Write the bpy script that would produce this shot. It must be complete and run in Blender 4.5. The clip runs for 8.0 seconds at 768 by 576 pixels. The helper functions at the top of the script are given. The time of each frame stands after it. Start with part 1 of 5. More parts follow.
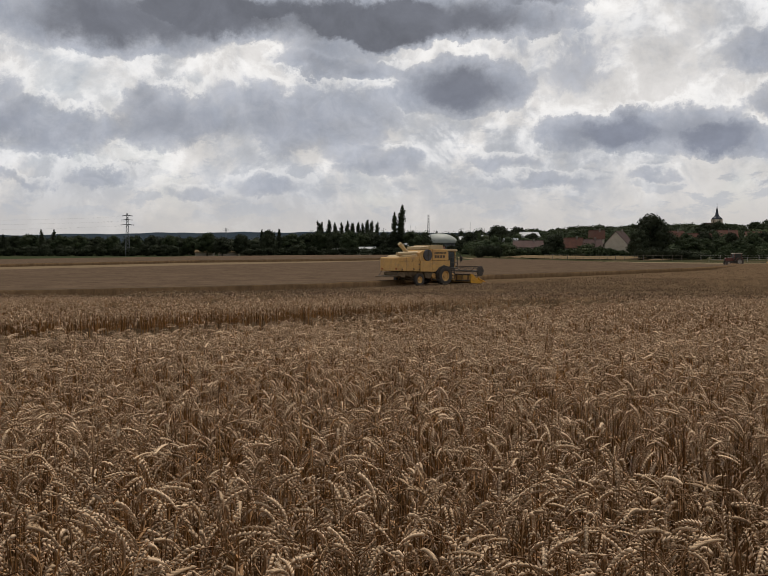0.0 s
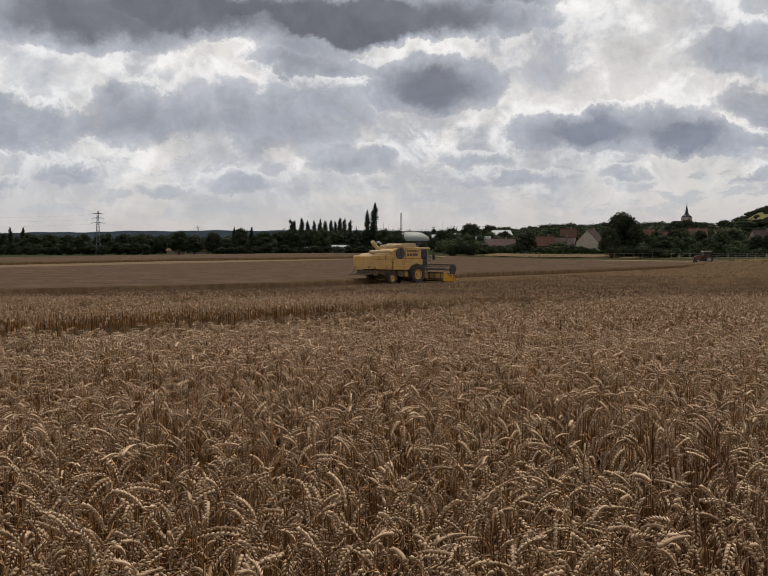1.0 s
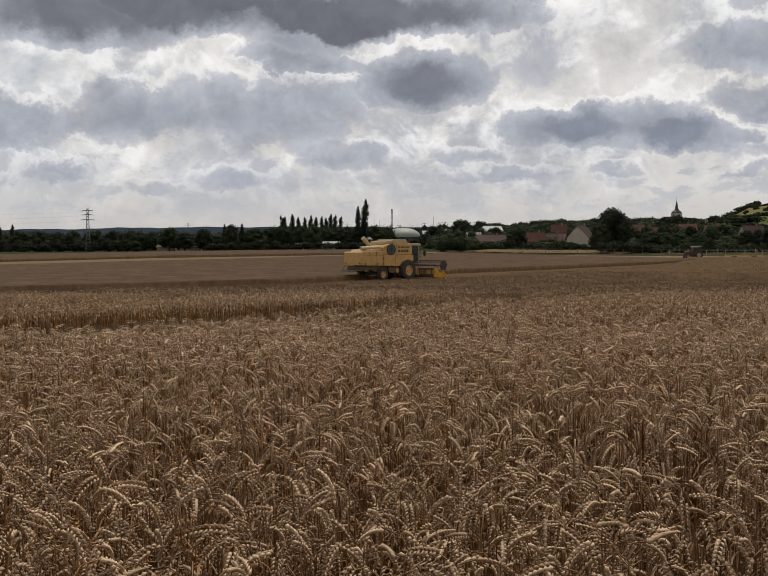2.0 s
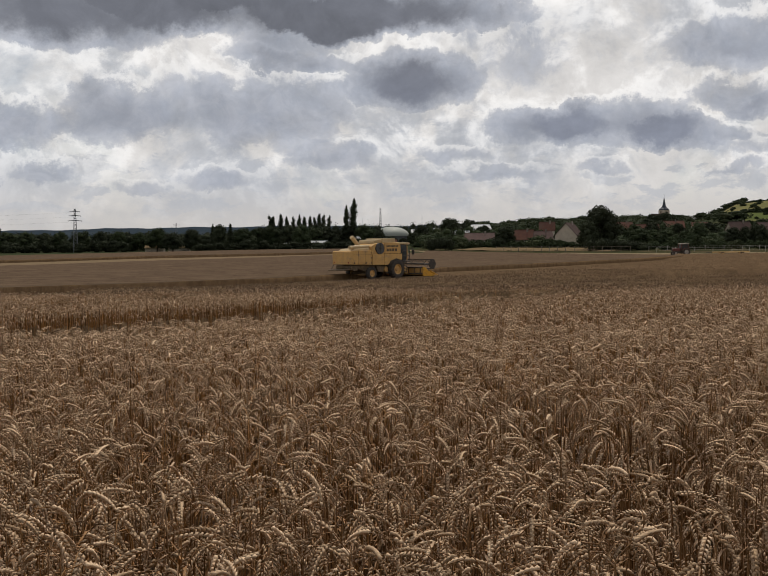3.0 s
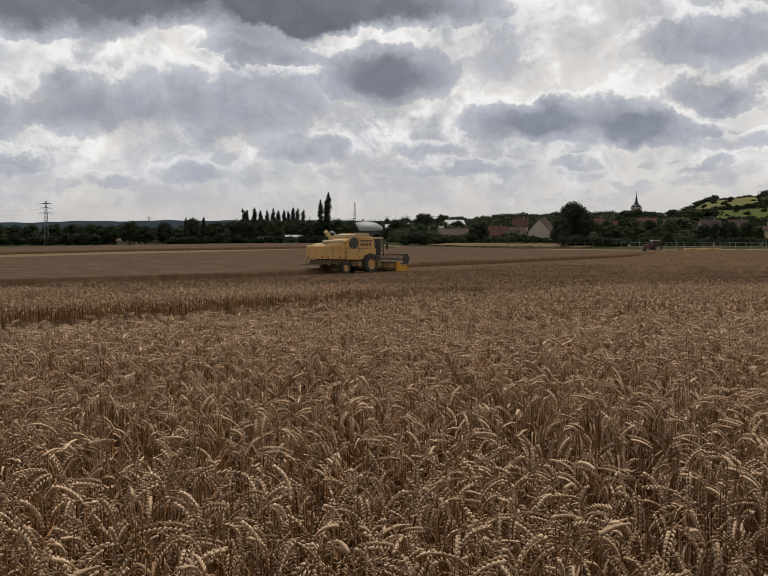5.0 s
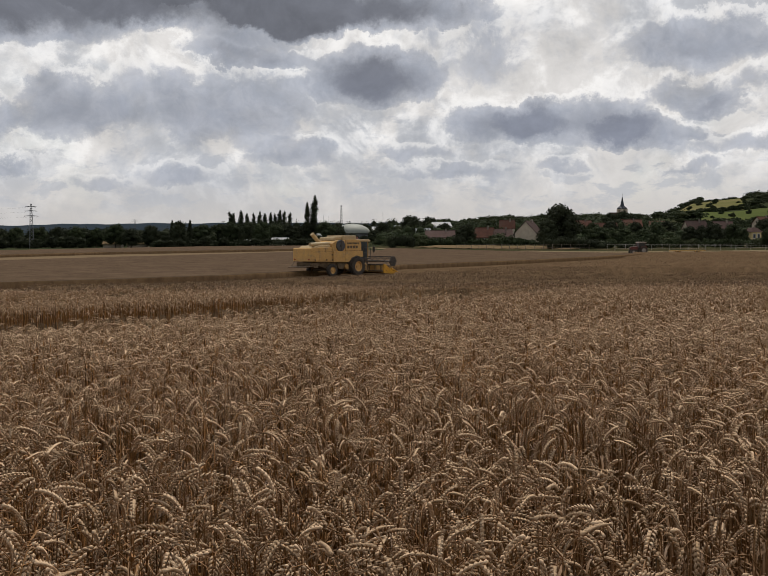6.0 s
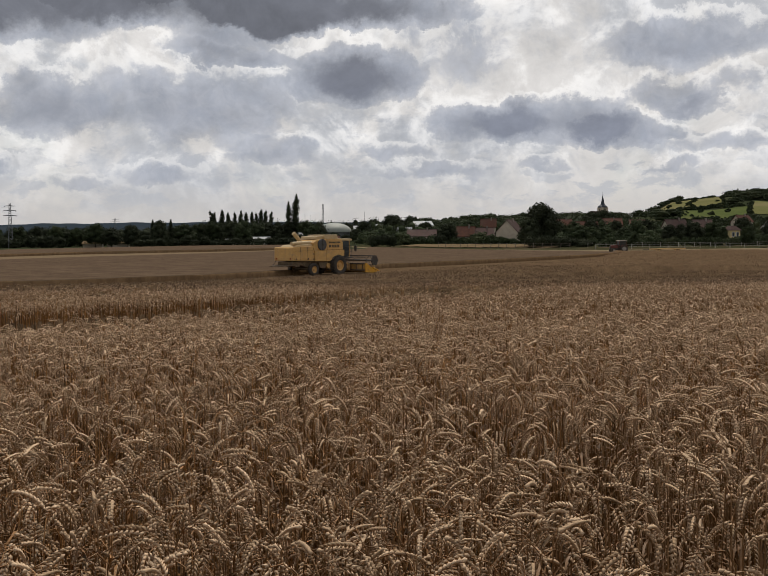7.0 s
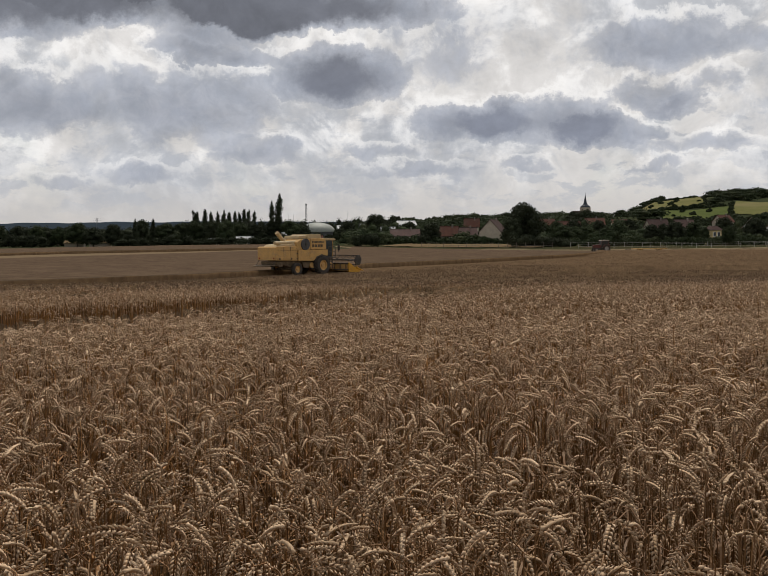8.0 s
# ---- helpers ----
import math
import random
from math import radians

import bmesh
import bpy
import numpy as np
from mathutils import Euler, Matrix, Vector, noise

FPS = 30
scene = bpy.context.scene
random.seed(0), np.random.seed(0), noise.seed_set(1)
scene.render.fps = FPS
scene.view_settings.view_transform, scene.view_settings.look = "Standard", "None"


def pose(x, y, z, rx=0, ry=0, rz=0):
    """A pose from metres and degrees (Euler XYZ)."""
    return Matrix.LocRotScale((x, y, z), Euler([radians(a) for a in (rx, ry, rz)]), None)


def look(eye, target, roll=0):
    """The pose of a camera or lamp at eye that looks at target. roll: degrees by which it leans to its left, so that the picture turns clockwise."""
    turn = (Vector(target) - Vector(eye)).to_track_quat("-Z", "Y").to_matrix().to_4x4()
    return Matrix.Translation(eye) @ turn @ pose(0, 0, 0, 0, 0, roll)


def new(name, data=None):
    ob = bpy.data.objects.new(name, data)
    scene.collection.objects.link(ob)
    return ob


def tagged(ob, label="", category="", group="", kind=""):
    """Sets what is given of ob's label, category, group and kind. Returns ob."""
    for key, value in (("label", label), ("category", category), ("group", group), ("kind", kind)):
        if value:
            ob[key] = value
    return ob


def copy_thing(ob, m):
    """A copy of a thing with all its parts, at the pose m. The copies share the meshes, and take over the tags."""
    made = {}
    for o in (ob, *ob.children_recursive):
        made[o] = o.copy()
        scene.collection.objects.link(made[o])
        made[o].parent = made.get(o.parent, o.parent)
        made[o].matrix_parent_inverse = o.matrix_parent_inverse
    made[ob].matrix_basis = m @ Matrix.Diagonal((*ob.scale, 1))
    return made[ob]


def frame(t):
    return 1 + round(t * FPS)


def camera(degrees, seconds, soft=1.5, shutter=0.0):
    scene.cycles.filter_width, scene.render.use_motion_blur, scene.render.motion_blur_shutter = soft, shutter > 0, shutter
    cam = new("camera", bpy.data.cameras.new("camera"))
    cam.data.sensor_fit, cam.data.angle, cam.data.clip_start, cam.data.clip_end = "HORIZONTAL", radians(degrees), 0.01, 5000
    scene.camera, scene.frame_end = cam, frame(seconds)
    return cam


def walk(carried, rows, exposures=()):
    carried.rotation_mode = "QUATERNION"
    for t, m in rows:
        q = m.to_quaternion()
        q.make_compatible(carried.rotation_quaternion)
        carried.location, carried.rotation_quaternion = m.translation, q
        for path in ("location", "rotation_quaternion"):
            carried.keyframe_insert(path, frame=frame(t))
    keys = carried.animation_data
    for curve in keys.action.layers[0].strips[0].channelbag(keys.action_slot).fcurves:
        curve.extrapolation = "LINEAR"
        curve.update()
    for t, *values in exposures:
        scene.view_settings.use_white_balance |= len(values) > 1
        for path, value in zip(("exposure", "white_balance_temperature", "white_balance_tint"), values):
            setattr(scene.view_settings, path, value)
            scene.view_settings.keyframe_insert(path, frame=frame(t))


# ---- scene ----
cam = camera(44.0, 8.0, soft=1.0)
walk(cam, [
    (0, pose(0.0000, -0.0000, 1.5500, 87.639, -0.008, 0.000)),
    (0.5, pose(0.0082, 0.0047, 1.5499, 87.516, 0.045, -1.005)),
    (1, pose(0.0087, 0.0089, 1.5499, 87.532, 0.027, -1.636)),
    (1.5, pose(0.0101, 0.0142, 1.5479, 87.380, -0.019, -1.885)),
    (3, pose(0.0238, 0.0269, 1.5510, 87.237, 0.549, -2.872)),
    (3.5, pose(0.0274, 0.0263, 1.5514, 87.059, 0.443, -3.165)),
    (4, pose(0.0328, 0.0230, 1.5527, 86.781, 0.495, -3.777)),
    (4.5, pose(0.0296, 0.0218, 1.5531, 86.817, 0.296, -4.118)),
    (6, pose(0.0407, 0.0083, 1.5535, 87.051, 0.275, -5.224)),
    (6.5, pose(0.0436, 0.0068, 1.5540, 86.988, 0.406, -5.695)),
    (7, pose(0.0476, 0.0058, 1.5535, 86.984, 0.395, -6.331)),
    (7.5, pose(0.0493, 0.0028, 1.5543, 86.934, 0.428, -7.020)),
    (8, pose(0.0483, 0.0005, 1.5532, 86.956, 0.367, -7.329)),
], exposures=[(0.0, 0.0), (8.0, 0.0)])

# ---- world, sun ----
class Nodes:
    """Short hand for building a node tree."""

    def __init__(self, tree):
        self.t = tree
        tree.nodes.clear()

    def n(self, kind, **props):
        node = self.t.nodes.new(kind)
        for key, value in props.items():
            if key == "operation":
                node.operation = value
            elif key == "noise_dimensions":
                node.noise_dimensions = value
            elif key == "sky_type":
                node.sky_type = value
            elif key == "data_type":
                node.data_type = value
            elif key == "blend_type":
                node.blend_type = value
            elif key == "feature":
                node.feature = value
        return node

    def put(self, socket, value):
        if isinstance(value, bpy.types.NodeSocket):
            self.t.links.new(value, socket)
        elif value is not None:
            socket.default_value = value

    def m(self, op, a, b=None, c=None, clamp=False):
        node = self.n("ShaderNodeMath", operation=op)
        node.use_clamp = clamp
        for s, v in zip(node.inputs, (a, b, c)):
            self.put(s, v)
        return node.outputs[0]

    def v(self, op, a, b=None):
        node = self.n("ShaderNodeVectorMath", operation=op)
        self.put(node.inputs[0], a)
        self.put(node.inputs[1], b)
        return node.outputs["Value"] if op in ("DOT_PRODUCT", "LENGTH") else node.outputs[0]

    def noise(self, vec, scale, detail=4.0, rough=0.55, distort=0.0):
        node = self.n("ShaderNodeTexNoise")
        self.put(node.inputs["Vector"], vec)
        node.inputs["Scale"].default_value = scale
        node.inputs["Detail"].default_value = detail
        node.inputs["Roughness"].default_value = rough
        node.inputs["Distortion"].default_value = distort
        return node.outputs[0]

    def span(self, value, a, b, c=0.0, d=1.0, smooth=True):
        node = self.n("ShaderNodeMapRange")
        node.interpolation_type = "SMOOTHSTEP" if smooth else "LINEAR"
        self.put(node.inputs[0], value)
        for i, w in enumerate((a, b, c, d)):
            node.inputs[i + 1].default_value = w
        return node.outputs[0]

    def mix(self, f, a, b, blend="MIX"):
        node = self.n("ShaderNodeMix", data_type="RGBA", blend_type=blend)
        self.put(node.inputs[0], f)
        for s, v in ((node.inputs[6], a), (node.inputs[7], b)):
            self.put(s, (*v, 1.0) if isinstance(v, tuple) and len(v) == 3 else v)
        return node.outputs[2]


SUN_AZ, SUN_EL = radians(14), radians(58)  # the sun stands ahead, behind the cloud

world = bpy.data.worlds.new("sky")
scene.world = world
world.use_nodes = True
N = Nodes(world.node_tree)
way = N.n("ShaderNodeTexCoord").outputs["Generated"]
sep = N.n("ShaderNodeSeparateXYZ")
N.put(sep.inputs[0], way)
sx, sy, sz = sep.outputs
az = N.m("ARCTAN2", sx, sy)
flat = N.m("SQRT", N.m("ADD", N.m("MULTIPLY", sx, sx), N.m("MULTIPLY", sy, sy)))
el = N.m("DIVIDE", N.m("MAXIMUM", sz, 0.0), N.m("MAXIMUM", flat, 0.05))
comb = N.n("ShaderNodeCombineXYZ")
N.put(comb.inputs[0], az)
N.put(comb.inputs[1], el)
uv = comb.outputs[0]
tall = N.v("MULTIPLY", way, (1.0, 1.0, 1.1))
billow = N.noise(tall, 13.0, 12.0, 0.62, 0.35)
above = N.noise(N.v("ADD", tall, (0.0, -0.004, 0.024)), 13.0, 12.0, 0.62, 0.35)
swell = N.m("SUBTRACT", billow, above)
crisp = N.noise(tall, 42.0, 9.0, 0.64, 0.6)
drift = N.noise(tall, 6.0, 8.0, 0.55, 0.3)
warp = N.n("ShaderNodeTexNoise")
N.put(warp.inputs["Vector"], tall)
warp.inputs["Scale"].default_value = 16.0
warp.inputs["Detail"].default_value = 9.0
warp.inputs["Roughness"].default_value = 0.66
shift = N.v("MULTIPLY", N.v("SUBTRACT", warp.outputs["Color"], (0.5, 0.5, 0.5)), (0.080, 0.062, 0.0))
uvw = N.v("ADD", uv, shift)
# dark cloud bellies: bearing, height, half width, half height, depth
CLOUDS = [
    (-0.269, 0.228, 0.115, 0.038, 1.25), (-0.170, 0.246, 0.060, 0.018, 0.90), (-0.068, 0.230, 0.100, 0.028, 1.05), (-0.049, 0.191, 0.062, 0.016, 0.90),
    (0.056, 0.236, 0.110, 0.026, 1.30), (0.081, 0.163, 0.056, 0.029, 1.25), (-0.332, 0.114, 0.049, 0.024, 0.80), (-0.226, 0.127, 0.046, 0.032, 0.90),
    (-0.147, 0.136, 0.036, 0.034, 0.45), (-0.055, 0.130, 0.062, 0.040, 0.78), (-0.006, 0.084, 0.040, 0.016, 0.60), (-0.115, 0.066, 0.040, 0.014, 0.50),
    (0.188, 0.190, 0.052, 0.040, 0.38), (0.213, 0.117, 0.050, 0.021, 0.85), (0.294, 0.116, 0.062, 0.025, 0.92), (0.360, 0.105, 0.046, 0.015, 0.80),
    (0.426, 0.190, 0.076, 0.026, 0.82), (0.401, 0.141, 0.031, 0.019, 0.70), (0.436, 0.129, 0.030, 0.011, 0.60), (0.466, 0.149, 0.024, 0.015, 0.50),
    (0.443, 0.089, 0.065, 0.012, 0.50), (0.406, 0.067, 0.034, 0.008, 0.50), (0.279, 0.073, 0.024, 0.009, 0.45), (0.167, 0.065, 0.056, 0.010, 0.45),
    (0.126, 0.086, 0.034, 0.010, 0.40), (-0.196, 0.052, 0.034, 0.010, 0.45), (-0.283, 0.074, 0.032, 0.010, 0.50), (-0.362, 0.066, 0.026, 0.007, 0.45),
    (-0.423, 0.131, 0.057, 0.041, 0.70), (0.171, 0.256, 0.036, 0.011, 0.55),
]
total, heads = 0.0, 0.0
for ca, ce, cw, ch, cd in CLOUDS:
    off = N.v("MULTIPLY", N.v("SUBTRACT", uvw, (ca, ce, 0.0)), (0.80 / cw, 0.80 / ch, 0.0))
    rise_ = N.v("DOT_PRODUCT", off, (0.0, 1.0, 0.0))
    base_ = N.m("MINIMUM", rise_, 0.0)
    gone = N.m("MULTIPLY_ADD", N.m("MULTIPLY", base_, base_), 1.1, N.v("DOT_PRODUCT", off, off))
    near_it = N.m("MAXIMUM", N.m("SUBTRACT", 1.35, gone), 0.0)
    total = N.m("MULTIPLY_ADD", near_it, cd * 0.8, total)
    heads = N.m("MULTIPLY_ADD", near_it, rise_, heads)
high = N.span(el, 0.27, 0.5, 0.0, 0.6)
ragged = N.m("ADD", N.m("MULTIPLY", N.m("SUBTRACT", billow, 0.5), 1.25), N.m("MULTIPLY", N.m("SUBTRACT", crisp, 0.5), 0.65))
mass = N.m("ADD", N.m("ADD", total, high), N.span(el, 0.03, 0.10, -0.10, -0.04))
belly = N.m("MULTIPLY_ADD", ragged, N.span(mass, 0.2, 1.1, 1.0, 0.75), mass)
middle = N.m("ADD", N.m("MULTIPLY", N.span(belly, 0.05, 0.70), 0.55), N.m("MULTIPLY", N.span(belly, 0.10, 0.36), 0.45))
dark = N.span(belly, 0.55, 1.35)
crown_side = N.span(N.m("MULTIPLY_ADD", swell, 3.0, N.m("MULTIPLY", heads, 1.2)), -0.25, 0.30, 0.12, 1.0)
rim = N.m("MULTIPLY", N.m("MULTIPLY", N.span(belly, -0.12, 0.06), N.span(belly, 0.42, 0.12)), crown_side)
mottle = N.noise(N.v("ADD", tall, (5.0, 2.0, 7.0)), 10.0, 11.0, 0.62, 0.3)
grey = N.span(mottle, 0.43, 0.60)
clear = N.n("ShaderNodeTexSky", sky_type="NISHITA")
clear.sun_disc = False
clear.sun_elevation, clear.sun_rotation = SUN_EL, SUN_AZ
blue = N.v("MULTIPLY", clear.outputs[0], (0.10, 0.10, 0.10))
veil = N.mix(grey, (0.72, 0.70, 0.685), (0.51, 0.525, 0.56))
veil = N.mix(N.m("MULTIPLY", N.span(drift, 0.54, 0.68), 0.22), veil, blue)
veil = N.mix(N.span(el, 0.08, 0.01, 0.0, 0.8), veil, (0.555, 0.527, 0.505))
flakes = N.noise(N.v("MULTIPLY", N.v("ADD", uv, N.v("MULTIPLY", shift, (0.4, 0.4, 0.0))), (1.0, 2.6, 1.0)), 17.0, 9.0, 0.62, 0.0)
low_bank = N.m("MULTIPLY", N.span(flakes, 0.50, 0.58), N.m("MULTIPLY", N.span(el, 0.012, 0.05), N.span(el, 0.18, 0.11)))
veil = N.mix(N.m("MULTIPLY", low_bank, 0.65), veil, (0.455, 0.475, 0.52))  # small flat clouds low over the land
cover = N.mix(N.m("MULTIPLY", middle, 0.93), veil, N.mix(N.span(crisp, 0.38, 0.62), (0.345, 0.37, 0.43), (0.43, 0.45, 0.505)))
cover = N.mix(N.m("MULTIPLY", rim, N.span(el, 0.03, 0.12, 0.12, 0.60)), cover, (0.90, 0.885, 0.87))  # thin edges let the sun through
belly_tone = N.mix(N.span(el, 0.10, 0.22), (0.235, 0.255, 0.315), (0.150, 0.158, 0.186))
cover = N.mix(N.m("MULTIPLY", dark, 0.95), cover, belly_tone)
lit = N.m("MAXIMUM", N.m("MINIMUM", N.m("MULTIPLY_ADD", swell, 0.9, 1.0), 1.20), 0.82)
lit = N.mix(N.span(el, 0.02, 0.10), (1.0, 1.0, 1.0), lit)
cover = N.mix(1.0, cover, lit, "MULTIPLY")
bg = N.n("ShaderNodeBackground")
N.put(bg.inputs[0], cover)
bg.inputs[1].default_value = 1.0
N.put(N.n("ShaderNodeOutputWorld").inputs[0], bg.outputs[0])

lamp = bpy.data.lights.new("sun", "SUN")
lamp.energy, lamp.angle, lamp.color = 2.7, radians(7), (1.0, 0.94, 0.85)
sun = new("sun", lamp)
sun.matrix_world = look((0, 0, 60), (-math.sin(SUN_AZ) * math.cos(SUN_EL), -math.cos(SUN_AZ) * math.cos(SUN_EL), 60 - math.sin(SUN_EL)))

# ---- materials ----
def material(name, colours, rough=0.7, scale=4.0, detail=5.0, bump=0.2, metal=0.0, island=False, random_tone=0.0, fine=0.0,
             spec=0.3, stretch=(1, 1, 1), coords="Object", through_light=0.0, dirt=None, toned=False):
    """A procedural surface: two or three colours by noise at two scales, bump, and a tone that varies from piece to piece."""
    mat = bpy.data.materials.new(name)
    mat.use_nodes = True
    n = Nodes(mat.node_tree)
    out = n.n("ShaderNodeOutputMaterial")
    sh = n.n("ShaderNodeBsdfPrincipled")
    co = n.n("ShaderNodeTexCoord").outputs[coords]
    co = n.v("MULTIPLY", co, stretch)
    big = n.noise(co, scale, detail, 0.6)
    small = n.noise(co, scale * 9.0, 4.0, 0.6)
    if toned:
        own = n.n("ShaderNodeAttribute")
        own.attribute_name = "tone"
        fac = n.m("ADD", n.m("MULTIPLY", own.outputs["Fac"], 0.8), n.m("MULTIPLY", big, 0.2))
    elif island:
        fac = n.m("ADD", n.m("MULTIPLY", n.n("ShaderNodeNewGeometry").outputs["Random Per Island"], 0.7), n.m("MULTIPLY", big, 0.3))
    else:
        fac = n.m("ADD", n.m("MULTIPLY", big, 0.65), n.m("MULTIPLY", small, 0.35))
    fac = n.span(fac, 0.12 if island or toned else 0.33, 0.88 if island or toned else 0.67)
    col = n.mix(fac, colours[0], colours[1])
    if len(colours) > 2:
        col = n.mix(n.span(n.noise(co, scale * 0.31, 3.0), 0.5, 0.66), col, colours[2])
    if dirt:
        col = n.mix(n.m("MULTIPLY", n.span(n.noise(co, scale * 1.7, 6.0, 0.65), 0.5, 0.72), dirt[1]), col, dirt[0])
    if random_tone:
        rnd = n.n("ShaderNodeObjectInfo").outputs["Random"]
        tone = n.n("ShaderNodeHueSaturation")
        n.put(tone.inputs["Value"], n.span(rnd, 0.0, 1.0, 1 - random_tone, 1 + random_tone, False))
        n.put(tone.inputs["Color"], col)
        col = tone.outputs[0]
    n.put(sh.inputs["Base Color"], col)
    n.put(sh.inputs["Roughness"], n.span(small, 0.3, 0.7, max(rough - 0.1, 0.03), min(rough + 0.1, 1.0), False))
    sh.inputs["Metallic"].default_value = metal
    sh.inputs["Specular IOR Level"].default_value = spec
    if bump:
        b = n.n("ShaderNodeBump")
        b.inputs["Strength"].default_value = bump
        b.inputs["Distance"].default_value = fine or 0.02
        n.put(b.inputs["Height"], small)
        n.put(sh.inputs["Normal"], b.outputs[0])
    surf = sh.outputs[0]
    if through_light:
        tl = n.n("ShaderNodeBsdfTranslucent")
        n.put(tl.inputs[0], col)
        mx = n.n("ShaderNodeMixShader")
        mx.inputs[0].default_value = through_light
        n.put(mx.inputs[1], surf)
        n.put(mx.inputs[2], tl.outputs[0])
        surf = mx.outputs[0]
    n.put(out.inputs[0], surf)
    return mat


EAR = material("wheat_ear", [(0.66, 0.47, 0.300), (0.37, 0.247, 0.143), (0.50, 0.348, 0.215)], 0.8, 11.0, 3, 0.0, toned=True, through_light=0.06, spec=0.12)
STRAW = material("wheat_straw", [(0.41, 0.205, 0.066), (0.085, 0.043, 0.016), (0.19, 0.097, 0.035)], 0.65, 1.1, 3, 0.0, toned=True, through_light=0.06)
# wheat colour lowered to hold the crop's self-shadowing
SHADECANOPY = material("shade_darkened_canopy", [(0.165, 0.108, 0.062), (0.085, 0.055, 0.031), (0.125, 0.08, 0.046)], 0.9, 0.9, 8, 1.0, fine=0.12, stretch=(1, 1, 0.3), spec=0.0)
# greyer far crop, the shade between its ears also mixed into the colour
FARSHADECANOPY = material("far_shade_darkened_canopy", [(0.136, 0.094, 0.062), (0.066, 0.045, 0.030), (0.092, 0.064, 0.043)], 0.9, 0.9, 9, 0.8, fine=0.08, stretch=(0.45, 1, 1), spec=0.0)
WALLSTRAW = material("wheat_cut_face", [(0.23, 0.145, 0.075), (0.13, 0.08, 0.042), (0.18, 0.115, 0.06)], 0.9, 1.6, 7, 0.8, fine=0.06, stretch=(1, 1, 0.25), spec=0.0)
# coarse far stalks: ear colour averaged down with the shade of the gaps
FARSTALKSHADED = material("far_stalks_with_gap_shade", [(0.235, 0.160, 0.100), (0.150, 0.102, 0.064), (0.19, 0.13, 0.082)], 0.85, 0.5, 4, 0.0, toned=True, spec=0.05)
STUBBLE = material("stubble", [(0.192, 0.138, 0.083), (0.138, 0.099, 0.060), (0.168, 0.120, 0.073)], 0.9, 0.6, 8, 0.8, fine=0.06, spec=0.0)
SOIL = material("soil", [(0.10, 0.068, 0.042), (0.06, 0.041, 0.027)], 0.95, 1.5, 8, 0.8, fine=0.03, spec=0.0)
GRASS = material("grass", [(0.034, 0.036, 0.017), (0.050, 0.046, 0.023), (0.078, 0.060, 0.035)], 0.9, 0.35, 7, 0.8, fine=0.15, spec=0.0)
MEADOW = material("meadow", [(0.088, 0.104, 0.036), (0.064, 0.080, 0.028), (0.11, 0.108, 0.046)], 0.9, 0.03, 7, 0.3, fine=0.4, spec=0.0)
FALLOW = material("fallow", [(0.185, 0.130, 0.075), (0.12, 0.088, 0.048)], 0.9, 0.2, 7, 0.5, fine=0.15, spec=0.0)
TRACKMAT = material("track_dust", [(0.24, 0.185, 0.115), (0.175, 0.135, 0.085)], 0.95, 0.5, 6, 0.4, fine=0.05, spec=0.0)
LAND = material("land", [(0.044, 0.050, 0.025), (0.030, 0.037, 0.019), (0.056, 0.056, 0.030)], 0.95, 0.02, 8, 0.5, fine=0.4, spec=0.0)
LEAF = material("leaf", [(0.043, 0.054, 0.024), (0.027, 0.036, 0.017), (0.053, 0.059, 0.028)], 0.85, 0.35, 4, 0.0, island=True, random_tone=0.22, spec=0.08, through_light=0.12)
LEAFDARK = material("leaf_dark", [(0.038, 0.044, 0.023), (0.026, 0.031, 0.017)], 0.85, 0.4, 4, 0.0, island=True, random_tone=0.2, spec=0.08, through_light=0.1)
BARK = material("bark", [(0.09, 0.07, 0.05), (0.05, 0.04, 0.03)], 0.95, 2.0, 6, 0.6, fine=0.03, stretch=(1, 1, 0.2))


# dark woodland with the blue of distance haze put into its colour
HAZEWOOD = material("hazed_woodland", [(0.034, 0.045, 0.056), (0.027, 0.037, 0.047), (0.040, 0.050, 0.058)], 0.95, 0.02, 8, 0.5, fine=0.6, spec=0.0)
YELLOW = material("dusty_yellow_paint", [(0.58, 0.345, 0.115), (0.46, 0.27, 0.095)], 0.65, 1.2, 6, 0.05, spec=0.25, dirt=((0.36, 0.235, 0.12), 0.9))
DUSTY = material("dust_covered_steel", [(0.15, 0.105, 0.06), (0.085, 0.06, 0.038)], 0.9, 2.2, 6, 0.2, dirt=((0.26, 0.185, 0.10), 0.8))
HEADYELLOW = material("header_yellow_paint", [(0.62, 0.31, 0.022), (0.45, 0.22, 0.02)], 0.55, 2.2, 6, 0.05, spec=0.3, dirt=((0.17, 0.10, 0.05), 0.85))
CREAM = material("cream_paint", [(0.47, 0.345, 0.17), (0.40, 0.29, 0.15)], 0.5, 1.5, 6, 0.05, dirt=((0.38, 0.30, 0.19), 0.6))
DARKSTEEL = material("dark_steel", [(0.04, 0.035, 0.03), (0.065, 0.055, 0.045)], 0.7, 2.0, 6, 0.1, dirt=((0.18, 0.13, 0.085), 0.75))
RUBBER = material("tyre_rubber", [(0.04, 0.035, 0.03), (0.06, 0.05, 0.04)], 0.9, 3.0, 5, 0.2, dirt=((0.13, 0.095, 0.06), 0.7))
MESHGREY = material("screen_mesh", [(0.055, 0.055, 0.055), (0.085, 0.08, 0.075)], 0.7, 30.0, 2, 0.3)
